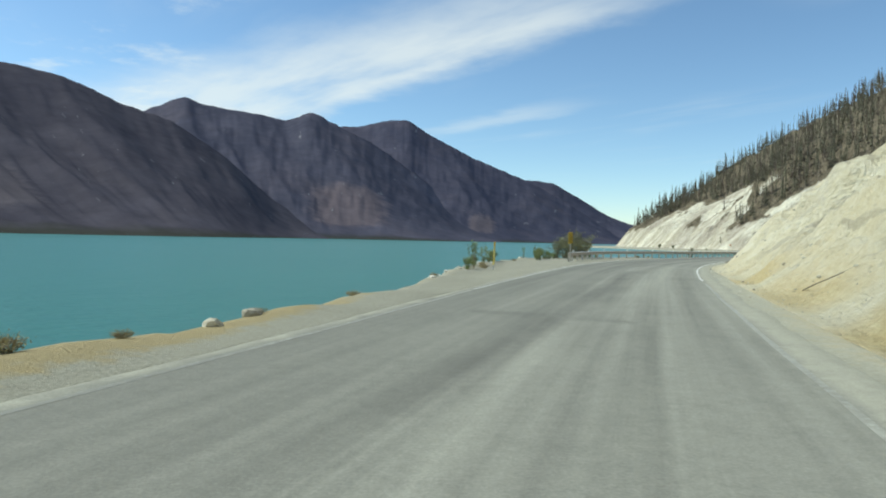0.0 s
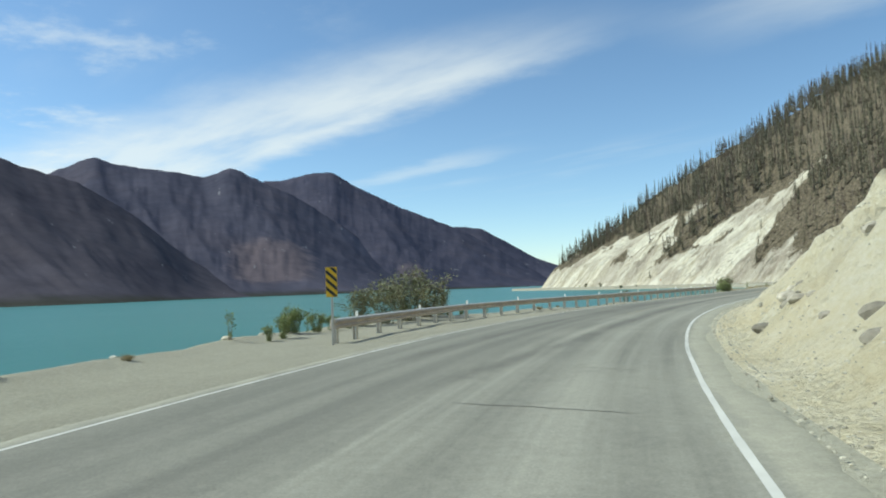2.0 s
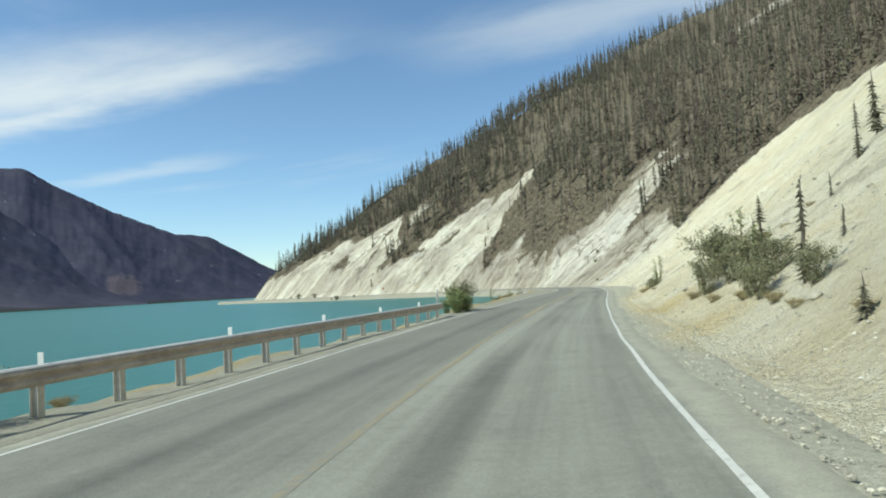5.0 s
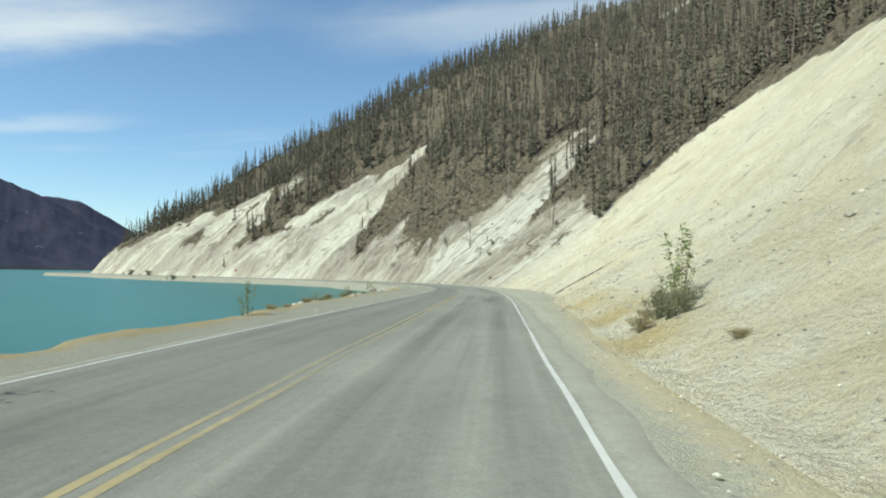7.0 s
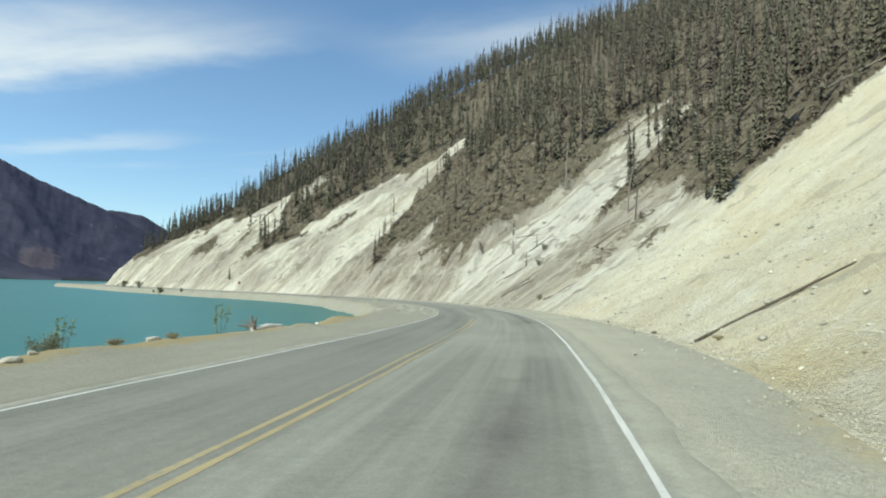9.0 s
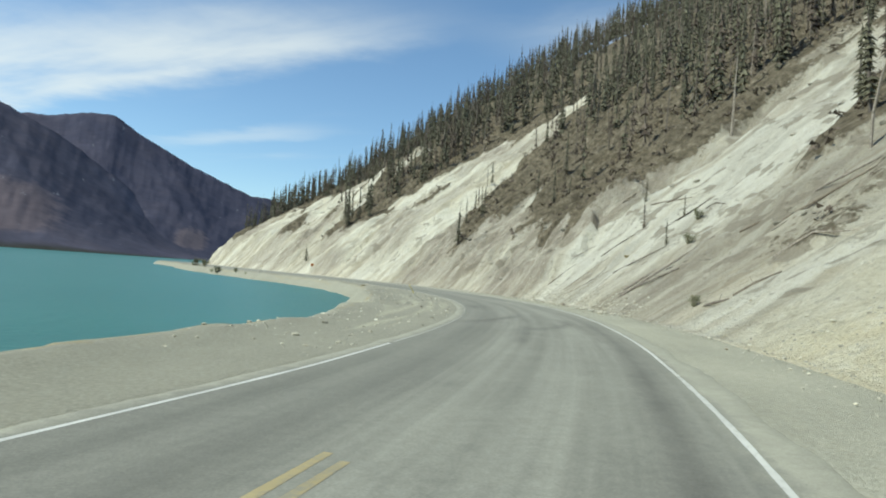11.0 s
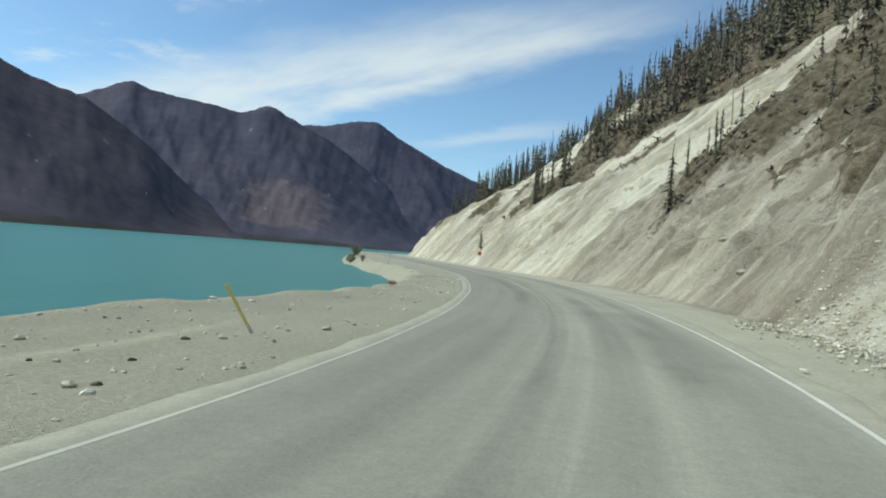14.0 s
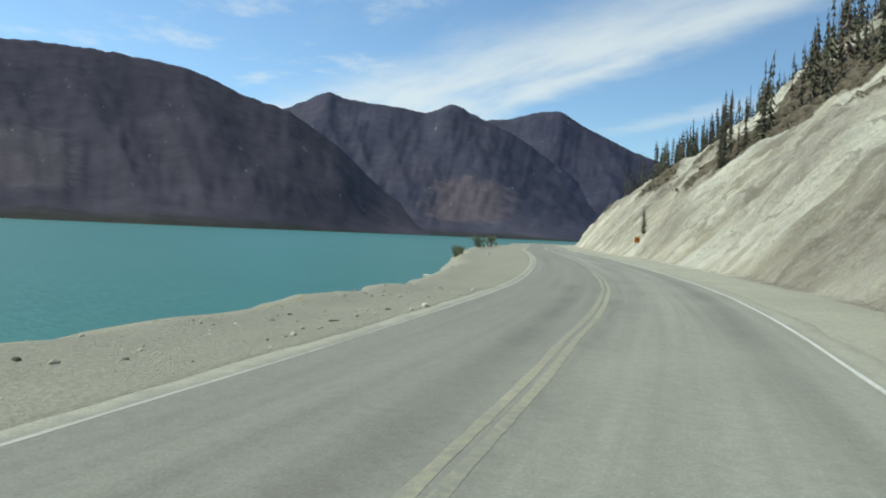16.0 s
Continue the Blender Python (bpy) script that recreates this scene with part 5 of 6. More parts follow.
def driftwood():
    """A bleached trunk on the waterline and a washed-up root stump on the bank."""
    x, y, _ = put(345.5, -14.0)
    root = empty("driftwood_log", pose(x, y, float(height_of(x, y)[0]) + 0.06, 0, 0, 62))
    bm = bmesh.new()
    tube(bm, [(-1.9, 0, -0.05), (-0.8, 0.08, 0.05), (0.4, 0.0, 0.08), (1.6, -0.12, 0.2), (2.2, -0.1, 0.45)], [0.16, 0.17, 0.15, 0.12, 0.05], 8, 0.1, 3)
    part("stem", bm, BLEACHED_WOOD, root)
    bm = bmesh.new()
    tube(bm, [(0.9, 0, 0.1), (1.2, 0.4, 0.4), (1.3, 0.7, 0.45)], [0.06, 0.04, 0.01], 5)
    part("branch", bm, BLEACHED_WOOD, root)
    tagged(root, "bleached driftwood trunk lying on the stony shore", "driftwood")
    x, y, z = put(225.5, -11.2)
    root = empty("root_stump", pose(x, y, z, 0, 0, 20))
    rnd = random.Random(8)
    bm = bmesh.new()
    tube(bm, [(-0.7, 0, 0.1), (0, 0, 0.25), (0.8, 0.1, 0.3)], [0.2, 0.22, 0.14], 8, 0.15, 5)
    part("stem", bm, BLEACHED_WOOD, root)
    for n in range(9):
        a, up = rnd.uniform(0, 6.28), rnd.uniform(0.1, 0.9)
        p = Vector((-0.6, 0, 0.2))
        q = p + Vector((-0.5 * rnd.random(), math.cos(a) * 0.5, up * 0.7))
        bm = bmesh.new()
        tube(bm, [p, (p + q) / 2 + Vector((0, 0, 0.08)), q], [0.07, 0.05, 0.012], 5, 0.1, n)
        part("root", bm, DEAD_WOOD, root)
    tagged(root, "grey washed-up tree stump with spread roots on the bank", "driftwood")


def stones():
    rnd = random.Random(9)
    pale, dark = [stone_mesh(n) for n in range(6)], [stone_mesh(n + 20, 0.65) for n in range(4)]
    white = [stone_mesh(n + 40, 0.45, 0.26) for n in range(5)]
    slab = [stone_mesh(n + 80, 0.5, 0.2) for n in range(4)]
    for some, mat_ in ((pale, STONE), (dark, DARK_STONE), (white, WHITE_STONE), (slab, BANK_ROCK)):
        for me in some:
            me.materials.append(mat_)

    def lay(me, x, y, z, size, label, group, sink=0.18):
        ob = new("rock", me)
        ob.matrix_basis = pose(x, y, z + size * (0.5 * 0.6 - sink), rnd.uniform(-12, 12), rnd.uniform(-12, 12), rnd.uniform(0, 360)) @ Matrix.Diagonal((size, size * rnd.uniform(0.75, 1.1), size * rnd.uniform(0.75, 1.15), 1))
        tagged(ob, label, "rock", group)

    # stones lying on the gravel turnout
    near_stones = [(114.7, 195.9, 0.3, 1), (115.6, 194.5, 0.16, 1), (115.3, 199.1, 0.2, 1), (115.6, 200.8, 0.16, 1), (116.7, 197.1, 0.12, 1), (116.3, 196.2, 0.12, 1), (118.1, 205.3, 0.2, 1),
                   (120.9, 212.6, 0.15, 1), (116.2, 198.5, 0.18, 1), (121.4, 214.6, 0.3, 0), (119.6, 210.5, 0.18, 1), (120.0, 208.8, 0.18, 1), (119.6, 212.3, 0.22, 1), (118.7, 209.8, 0.13, 1),
                   (121.8, 215.7, 0.18, 0)]
    far_stones = [(130.1, 213.9, 0.28, 2), (119.8, 208.6, 0.12, 1), (122.0, 216.1, 0.15, 2), (121.6, 216.2, 0.12, 0), (120.7, 219.4, 0.14, 1), (122.8, 223.5, 0.13, 1), (122.9, 223.7, 0.14, 1),
                  (122.3, 223.9, 0.13, 0), (126.4, 223.2, 0.13, 0), (126.6, 222.8, 0.16, 0), (110.5, 183.9, 0.13, 1), (122.5, 236.5, 0.2, 1), (71.2, 136.0, 0.17, 2), (108.2, 188.3, 0.62, 0),
                  (84.2, 136.0, 0.16, 0)]
    for x, y, size, kind in (*near_stones, *far_stones):
        size *= 0.55
        z = float(height_of(x, y)[0])
        lay((pale, dark, white)[kind][rnd.randrange(4)], x, y, max(z, 0.0 if kind == 0 and size < 0.17 else z), size, ("grey-beige stone lying on the road edge gravel", "dark brown stone lying on pale gravel", "white limestone cobble lying on gravel")[kind], "stones on the gravel")
    # pale rocks along the top of the bank
    for _ in range(115):
        s = rnd.choice((rnd.uniform(42, 72), rnd.uniform(72, 88), rnd.uniform(72, 100), rnd.uniform(186, 232), rnd.uniform(186, 232), rnd.uniform(246, 330), rnd.uniform(328, 380)))
        off = float(shore_edge(s)) + rnd.gauss(-0.25, 0.45)
        size = min(rnd.lognormvariate(-1.35, 0.45), 0.6) * (0.55 if s > 240 else 1)
        x, y, z = put(s, off)
        lay(rnd.choice(white if rnd.random() < (0.45 if s < 240 else 0.3) else pale), x, y, z, size, "pale limestone rock on the lake bank", "rocks along the shore", 0.22)
    # fallen stones at the foot of the slope
    for _ in range(60):
        s = rnd.choice((rnd.uniform(60, 190), rnd.uniform(190, 240), rnd.uniform(240, 330), rnd.uniform(286, 325)))
        d = rnd.gauss(0.15, 0.5)
        d = max(d, 0.9 - float(toe(s)))
        x, y, z = on_slope(s, d)
        size = min(max(rnd.lognormvariate(-2.15, 0.5), 0.05), 0.10 if s < 200 else 0.34)
        lay(rnd.choice(dark if rnd.random() < (0.06 if s < 240 else 0.2) else pale), x, y, max(z, -0.02), size, "broken stone fallen to the foot of the slope", "stones at the slope foot", 0.1)
    # broken rock standing out of the cut bank
    for s, d, size in ((88, 1.2, 0.6), (89.5, 1.8, 0.8), (91, 1.3, 0.6), (92, 2.4, 0.7), (94, 1.7, 0.6), (90, 3.0, 0.7), (96, 1.4, 0.9), (99, 1.8, 0.6), (73, 1.9, 0.3), (66, 1.5, 0.3), (95.4, 0.8, 1.0), (96.8, 1.5, 1.1), (97.4, 2.1, 0.9), (94.6, 1.4, 0.9), (98.2, 1.0, 0.7), (93.4, 2.0, 0.8)):
        x, y, z = on_slope(s, d)
        lay(rnd.choice(slab), x, y, z - 0.2 * size, size * 0.8, "weathered rock standing out of the cut bank", "rocks in the bank", 0.3)
    # ledges of broken rock that stand out of the brown buttress and the pale face beside it
    for n in range(55):
        s, d = (rnd.uniform(303, 346), rnd.uniform(1.5, 9.5)) if n < 24 else (rnd.uniform(270, 303), rnd.uniform(7, 32))
        x, y, z = on_slope(s, d)
        size = rnd.uniform(0.35, 1.0) if n < 24 else rnd.uniform(0.35, 0.95)
        lay(rnd.choice(slab), x, y, z - 0.15 * size, size, "broken rock ledge jutting from the steep slope", "rocks in the bank", 0.28)
    # small rubble, past counting
    chips = [(np.array([v.co for v in me.vertices]), [tuple(p.vertices) for p in me.polygons]) for me in (stone_mesh(n + 60, 0.55, 0.3, 1) for n in range(4))]
    rows = []
    for _ in range(8000):
        r = rnd.random()
        if r < 0.14:
            s, d = rnd.uniform(281, 303), abs(rnd.gauss(0.2, 0.9))
        elif r < 0.22:
            s, d = rnd.uniform(118, 162), rnd.gauss(-0.25, 0.6)
        elif r < 0.42:
            s, d = rnd.uniform(190, 330), rnd.gauss(0.3, 0.8)
        elif r < 0.6:
            s, d = rnd.uniform(80, 128), rnd.gauss(0.2, 0.7)
        elif r < 0.8:
            s, d = rnd.uniform(55, 190), rnd.gauss(0.4, 0.7)
        elif r < 0.9:
            s, d = rnd.uniform(245, 330), None
        else:
            s, d = rnd.uniform(60, 300), abs(rnd.gauss(0, 5))
        size = min(max(rnd.lognormvariate(-3.4 if s < 190 else -2.8, 0.45), 0.025), 0.075 if s < 190 else 0.22)
        rows.append((s, d, size))
    # clods and stones caught on the bare slope
    for _ in range(2600):
        s, d = rnd.choice((rnd.uniform(56, 128), rnd.uniform(125, 260), rnd.uniform(180, 262))), min(abs(rnd.gauss(0, 12)) + 1.0, 36)
        rows.append((s, d, min(max(rnd.lognormvariate(-2.2, 0.55), 0.05), 0.36)))
    for _ in range(3500):
        s = rnd.uniform(276, 305)
        rows.append((s, rnd.gauss(0.2, 0.9), min(max(rnd.lognormvariate(-2.6, 0.5), 0.04), 0.24)))
    for _ in range(4500):
        s, d = rnd.choice((rnd.uniform(100, 162), rnd.uniform(118, 150), rnd.uniform(160, 260))), rnd.gauss(0.05, 0.8)
        rows.append((s, d, min(max(rnd.lognormvariate(-3.4, 0.4), 0.025), 0.075)))
    at = np.array([r[0] for r in rows])
    foot, shore, left = toe(at), shore_edge(at), left_line(at) - 0.5
    off = np.array([rnd.uniform(a, b) if r[1] is None else f + max(r[1], 0.75 - f) for r, f, a, b in zip(rows, foot, shore, left)])
    xy, zz = across(at, off), np.maximum(land(at, off), np.where(off < -3, -0.3, -0.03))
    verts, faces, count = [], [], 0
    for (x, y), z, (_, _, size) in zip(xy, zz, rows):
        v, f = chips[rnd.randrange(4)]
        a = rnd.uniform(0, 6.28)
        c, q = math.cos(a) * size, math.sin(a) * size
        verts.append(np.stack([v[:, 0] * c - v[:, 1] * q + x, v[:, 0] * q + v[:, 1] * c + y, v[:, 2] * size + z + 0.1 * size], 1))
        faces += [tuple(k + count for k in p) for p in f]
        count += len(v)
    ob = mesh_object("rubble", np.vstack(verts), faces, CHIPS, None, False)
    tagged(ob, "small broken rubble strewn along the road edge", "rubble", kind="stuff")


def guardrail():
    def line(s):
        return ramp(s, (94, -10.65), (98, -11.0), (104, -11.5), (110, -12.0), (117, -11.7), (124, -10.85), (130, -9.85), (138, -9.4), (148, -9.0), (163, -8.6))
    s0, s1 = 96.5, 163.0
    o = Vector((*across(np.array([s0]), line(np.array([s0])))[0], 0))
    root = empty("guardrail", Matrix.Translation(o))
    # W-shaped beam, front and back skins
    prof = [(0.0, 0.42), (0.012, 0.44), (0.075, 0.475), (0.082, 0.50), (0.075, 0.525), (0.012, 0.56), (0.0, 0.58), (0.012, 0.60), (0.075, 0.635), (0.082, 0.66), (0.075, 0.685), (0.012, 0.72), (0.0, 0.74)]
    prof = prof + [(y - 0.012, z) for y, z in prof[::-1]]
    s = np.arange(s0 - 0.25, s1 + 0.5, 0.55)
    p = np.zeros((len(s), len(prof) + 1, 3))
    for k, (y, z) in enumerate(prof + prof[:1]):
        p[:, k, :2] = across(s, line(s) + y)
        p[:, k, 2] = z
    p -= np.array(o)
    n, m = p.shape[:2]
    faces = grid_faces(n, m)
    ob = mesh_object("beam", p.reshape(-1, 3), faces, STEEL, root)
    ob["label"] = "weathered corrugated steel beam"
    # added strip: the light on the beam's upper edge, as paler steel
    hem = [(0.050, 0.716), (0.014, 0.744), (-0.030, 0.756), (-0.030, 0.745), (0.006, 0.734), (0.042, 0.712)]
    q = np.zeros((len(s), len(hem) + 1, 3))
    for k, (y, z) in enumerate(hem + hem[:1]):
        q[:, k, :2] = across(s, line(s) + y)
        q[:, k, 2] = z
    q -= np.array(o)
    mesh_object("hem", q.reshape(-1, 3), grid_faces(*q.shape[:2]), LIT_RIM_STEEL, root, False)["label"] = "added strip with the lit upper edge put into its colour"
    # posts share one mesh: two flanges and a web
    bm = bmesh.new()
    box(bm, -0.075, 0.075, 0.06, 0.075, -0.5, 0.77)
    box(bm, -0.075, 0.075, -0.075, -0.06, -0.5, 0.77)
    box(bm, -0.009, 0.009, -0.06, 0.06, -0.5, 0.77)
    post = bpy.data.meshes.new("post")
    bm.to_mesh(post)
    bm.free()
    post.materials.append(POST_STEEL)
    bm = bmesh.new()
    box(bm, -0.055, 0.055, -0.004, 0.004, 0.74, 0.93, 0.003)
    tab = bpy.data.meshes.new("reflector")
    bm.to_mesh(tab)
    bm.free()
    tab.materials.append(MARK_WHITE)
    bm = bmesh.new()
    box(bm, -0.05, 0.05, -0.06, 0.06, 0.47, 0.69, 0.008)
    block = bpy.data.meshes.new("spacer_block")
    bm.to_mesh(block)
    bm.free()
    block.materials.append(POST_STEEL)
    for k, at in enumerate(np.interp(np.arange(37), (0, 1, 4, 7, 10, 13, 16, 19, 22, 25, 36), (96.7, 98.25, 104.5, 110.7, 117.4, 123.9, 129.0, 133.5, 137.6, 143.1, 163))):
        x, y = across(np.array([at]), line(np.array([at])))[0]
        i = min(int(at / 0.5), len(ROAD) - 1)
        a = math.degrees(math.atan2(ROAD_T[i][1], ROAD_T[i][0]))
        nx, ny = ROAD_N[i]
        z = min(float(land(np.array([at]), line(np.array([at])) - 0.2)[0]), 0.0)
        q = new("post", post)
        q.parent, q.matrix_basis = root, pose(x - nx * 0.2 - o.x, y - ny * 0.2 - o.y, z * 0.5, 0, 0, a)
        q = new("spacer_block", block)
        q.parent, q.matrix_basis = root, pose(x - nx * 0.07 - o.x, y - ny * 0.07 - o.y, 0, 0, 0, a)
        if k % 3 == 1:
            q = new("reflector", tab)
            q.parent, q.matrix_basis = root, pose(x - nx * 0.12 - o.x, y - ny * 0.12 - o.y, 0, 0, 0, a + 90)
            q["label"] = "white reflector tab"
    # rounded terminal at the near end
    bm = bmesh.new()
    i = int(s0 / 0.5)
    bmesh.ops.create_cone(bm, cap_ends=True, segments=16, radius1=0.075, radius2=0.075, depth=0.31, matrix=Matrix.Translation((-ROAD_T[i][0] * 0.33 - 0.02, -ROAD_T[i][1] * 0.33, 0.58)))
    part("end_terminal", bm, STEEL, root, "rounded steel end piece")
    tagged(root, "long steel guardrail on short posts beside the lake", "guardrail")


def hazard_sign():
    x, y = 10.38, 57.75
    root = empty("hazard_marker_sign", pose(x, y, float(height_of(x, y)[0]), 0, 0, -6))
    bm = bmesh.new()
    box(bm, -0.035, 0.035, -0.02, 0.02, -0.3, 2.45, 0.006)
    part("post", bm, POST_STEEL, root, "grey steel post")
    w, h, z0 = 0.185, 0.97, 1.55
    bm = bmesh.new()
    box(bm, -w, w, -0.032, -0.022, z0, z0 + h, 0.004)
    panel = part("panel", bm, SIGN_YELLOW, root, "yellow panel with black diagonal stripes")
    # stripes that fall to the right, cut off at the panel's edge
    for k in range(5):
        c = z0 - 0.06 + 0.27 * k
        pts = []
        poly = [(-w + 0.012, c + 0.30), (w - 0.012, c - 0.02), (w - 0.012, c + 0.105), (-w + 0.012, c + 0.425)]
        top, low = z0 + h - 0.012, z0 + 0.012
        if min(q[1] for q in poly) > top or max(q[1] for q in poly) < low:
            continue
        bm = bmesh.new()
        f = bm.faces.new([bm.verts.new((px, -0.0365, pz)) for px, pz in poly])
        for co, no in (((0, 0, top), (0, 0, 1)), ((0, 0, low), (0, 0, -1))):
            bmesh.ops.bisect_plane(bm, geom=bm.verts[:] + bm.edges[:] + bm.faces[:], plane_co=co, plane_no=no, clear_outer=True)
        bmesh.ops.solidify(bm, geom=bm.faces[:], thickness=0.003)
        part("stripe", bm, SIGN_BLACK, panel, "black diagonal stripe")
    tagged(root, "yellow and black striped hazard marker beside the guardrail", "road sign")


def delineator(name, label, x, y, h, lean, mat_, top, w=0.05):
    root = empty(name, pose(x, y, float(height_of(x, y)[0]), lean[0], lean[1], 0))
    bm = bmesh.new()
    box(bm, -w, w, -w / 2, w / 2, -0.2, h * 0.86, w * 0.35)
    part("post", bm, mat_, root)
    bm = bmesh.new()
    box(bm, -w - 0.004, w + 0.004, -w / 2 - 0.005, w / 2 + 0.005, h * 0.86, h, w * 0.35)
    part("cap", bm, top, root, "bright reflective cap")
    bm = bmesh.new()
    box(bm, -w, w, -w * 0.9, w * 0.9, -0.2, h * 0.16, 0.01)
    part("base", bm, POST_STEEL, root, "grey base sleeve")
    tagged(root, label, "delineator post")


def work_sign():
    x, y, z = put(391.5, 5.0)
    root = empty("orange_road_sign", pose(x, y, z, 0, 0, 8))
    for side in (-0.18, 0.18):
        bm = bmesh.new()
        box(bm, side - 0.025, side + 0.025, -0.02, 0.02, -0.3, 1.8, 0.005)
        part("leg", bm, POST_STEEL, root)
    bm = bmesh.new()
    box(bm, -0.3, 0.3, -0.034, -0.022, 1.7, 2.35, 0.005)
    panel = part("panel", bm, SIGN_ORANGE, root, "orange sign panel")
    for k in range(2):
        bm = bmesh.new()
        box(bm, -0.22, 0.22, -0.038, -0.035, 1.87 + 0.2 * k, 1.95 + 0.2 * k)
        part("bar", bm, SIGN_BLACK, panel, "dark line of unreadable writing")
    tagged(root, "orange road work sign on two short legs", "road sign")


def road_repairs():
    """Cracks and thin tyre marks on the asphalt."""
    for k, (pts, w) in enumerate(((((258.0, -6.5), (260, -5.7), (262, -4.95), (266, -3.85), (268, -3.4)), 0.03),
                                  (((259.2, -6.3), (260.8, -5.5), (262.6, -4.7), (266.5, -3.55)), 0.03), (((85.9, -3.5), (85.6, -2.4), (85.2, -0.8)), 0.03), (((90.0, -2.1), (89.3, -0.9)), 0.025),
                                  (((303.6, -4.4), (304.0, -3.6), (304.4, -3.0), (304.6, -2.4), (305.0, -1.9)), 0.06), (((301.0, -4.3), (301.6, -3.0), (302.0, -1.4), (302.1, -0.6)), 0.05))):
        q = smooth_line([tuple(across(np.array([a]), np.array([b]))[0]) for a, b in pts], 0.15)
        t = np.gradient(q, axis=0)
        t /= np.linalg.norm(t, axis=1)[:, None]
        nn = np.stack([t[:, 1], -t[:, 0]], 1)
        at = np.arange(len(q)) * 0.15
        q = q + nn * ((0.06 if k > 1 else 0.012) * layers(at * 1.7, at * 0, 60 + k, 3))[:, None]
        f = np.linspace(0, 1, len(q))
        ww = w / 2 * np.clip(np.minimum(f, 1 - f) * 8, 0.15, 1) * (1 + 0.3 * value_noise(f * 40, f * 0, k))
        p = np.zeros((len(q), 2, 3))
        p[:, 0, :2], p[:, 1, :2], p[..., 2] = q - nn * ww[:, None], q + nn * ww[:, None], 0.004 + 0.0004 * k
        crack = k > 1
        tagged(sheet(f"{'crack' if crack else 'tyre_mark'}_{k + 1}", p, CRACK if crack else RUBBER, np.stack([np.zeros((len(q), 2)), np.repeat(f[:, None] * 12, 2, 1)], -1)), "dark filled crack across the asphalt" if crack else "thin dark tyre mark on the asphalt", "road mark", kind="structure")


def bushes():
    rnd = random.Random(3)
    kinds = {
        "green": [shrub("bush", "leafy green bush on the lake bank", 1.5, 1.5, 11 + n, LEAVES, 2200, 0.05, 14) for n in range(3)],
        "olive": [shrub("bush", "dull olive willow bush on stony ground", 1.4, 1.7, 31 + n, DULL_LEAVES, 2600, 0.042, 18) for n in range(3)],
        "thin": [shrub("bush", "thin sparse sapling with few leaves", 1.3, 0.7, 51 + n, LEAVES, 200, 0.045, 4, 0.5) for n in range(2)],
        "low": [shrub("bush", "low tuft of brush and dry grass", 0.34, 1.1, 71 + n, DRY_GRASS, 1300, 0.03, 26) for n in range(3)],
    }
    used = set()
    first_bank = [("thin", 74.8, -11.7, 1.25), ("green", 74.2, -11.8, 0.5), ("thin", 75.6, -11.9, 1.0), ("thin", 80.6, -12.9, 0.75), ("thin", 82.4, -13.1, 0.65), ("green", 82.8, -13.2, 0.3),
                  ("green", 87.1, -14.4, 1.4), ("green", 83.9, -13.9, 0.75), ("thin", 83.6, -13.8, 0.85), ("thin", 78.6, -12.9, 0.9), ("green", 78.9, -13.0, 0.4), ("low", 80, -12.7, 0.5), ("low", 77.5, -11.9, 0.7), ("low", 91, -14.0, 0.8), ("low", 47, -9.1, 0.75), ("low", 45.3, -9.3, 0.6), ("low", 56, -9.7, 0.7),
                  ("low", 59.5, -10.1, 0.7), ("low", 65, -10.5, 0.6), ("low", 50.6, -9.2, 0.55)]
    behind_rail = [("green", 98.3, -14.3, 1.75), ("green", 97.4, -14.2, 0.9), ("green", 101.2, -14.8, 1.6), ("green", 99.9, -15.0, 1.6), ("olive", 104.6, -15.0, 1.2), ("olive", 113.4, -15.2, 1.2), ("green", 99.7, -15.2, 1.3), ("thin", 100.8, -15.0, 1.0), ("green", 102.3, -14.8, 1.05), ("green", 103.5, -14.8, 0.95), ("olive", 106.6, -14.8, 1.35), ("olive", 108.8, -14.9, 1.5),
                   ("olive", 111.2, -15.0, 1.45), ("green", 113.8, -14.9, 1.05), ("green", 109.8, -15.4, 1.2), ("green", 115.0, -14.6, 0.9), ("thin", 96.4, -15.1, 0.7), ("thin", 114.5, -12.6, 0.7),
                   ("low", 121, -11.8, 0.8), ("low", 127, -11.2, 0.7), ("low", 124, -11.6, 0.7), ("olive", 137, -10.5, 0.5), ("low", 139, -10.4, 0.8), ("thin", 168.4, -9.0, 2.2), ("thin", 169.2, -8.9, 1.9),
                   ("green", 168.6, -8.9, 2.3), ("green", 169.6, -9.2, 1.8), ("green", 167.7, -8.8, 1.7), ("green", 169.2, -8.4, 1.3), ("green", 168.2, -9.5, 1.9), ("olive", 170.6, -9.0, 1.0)]
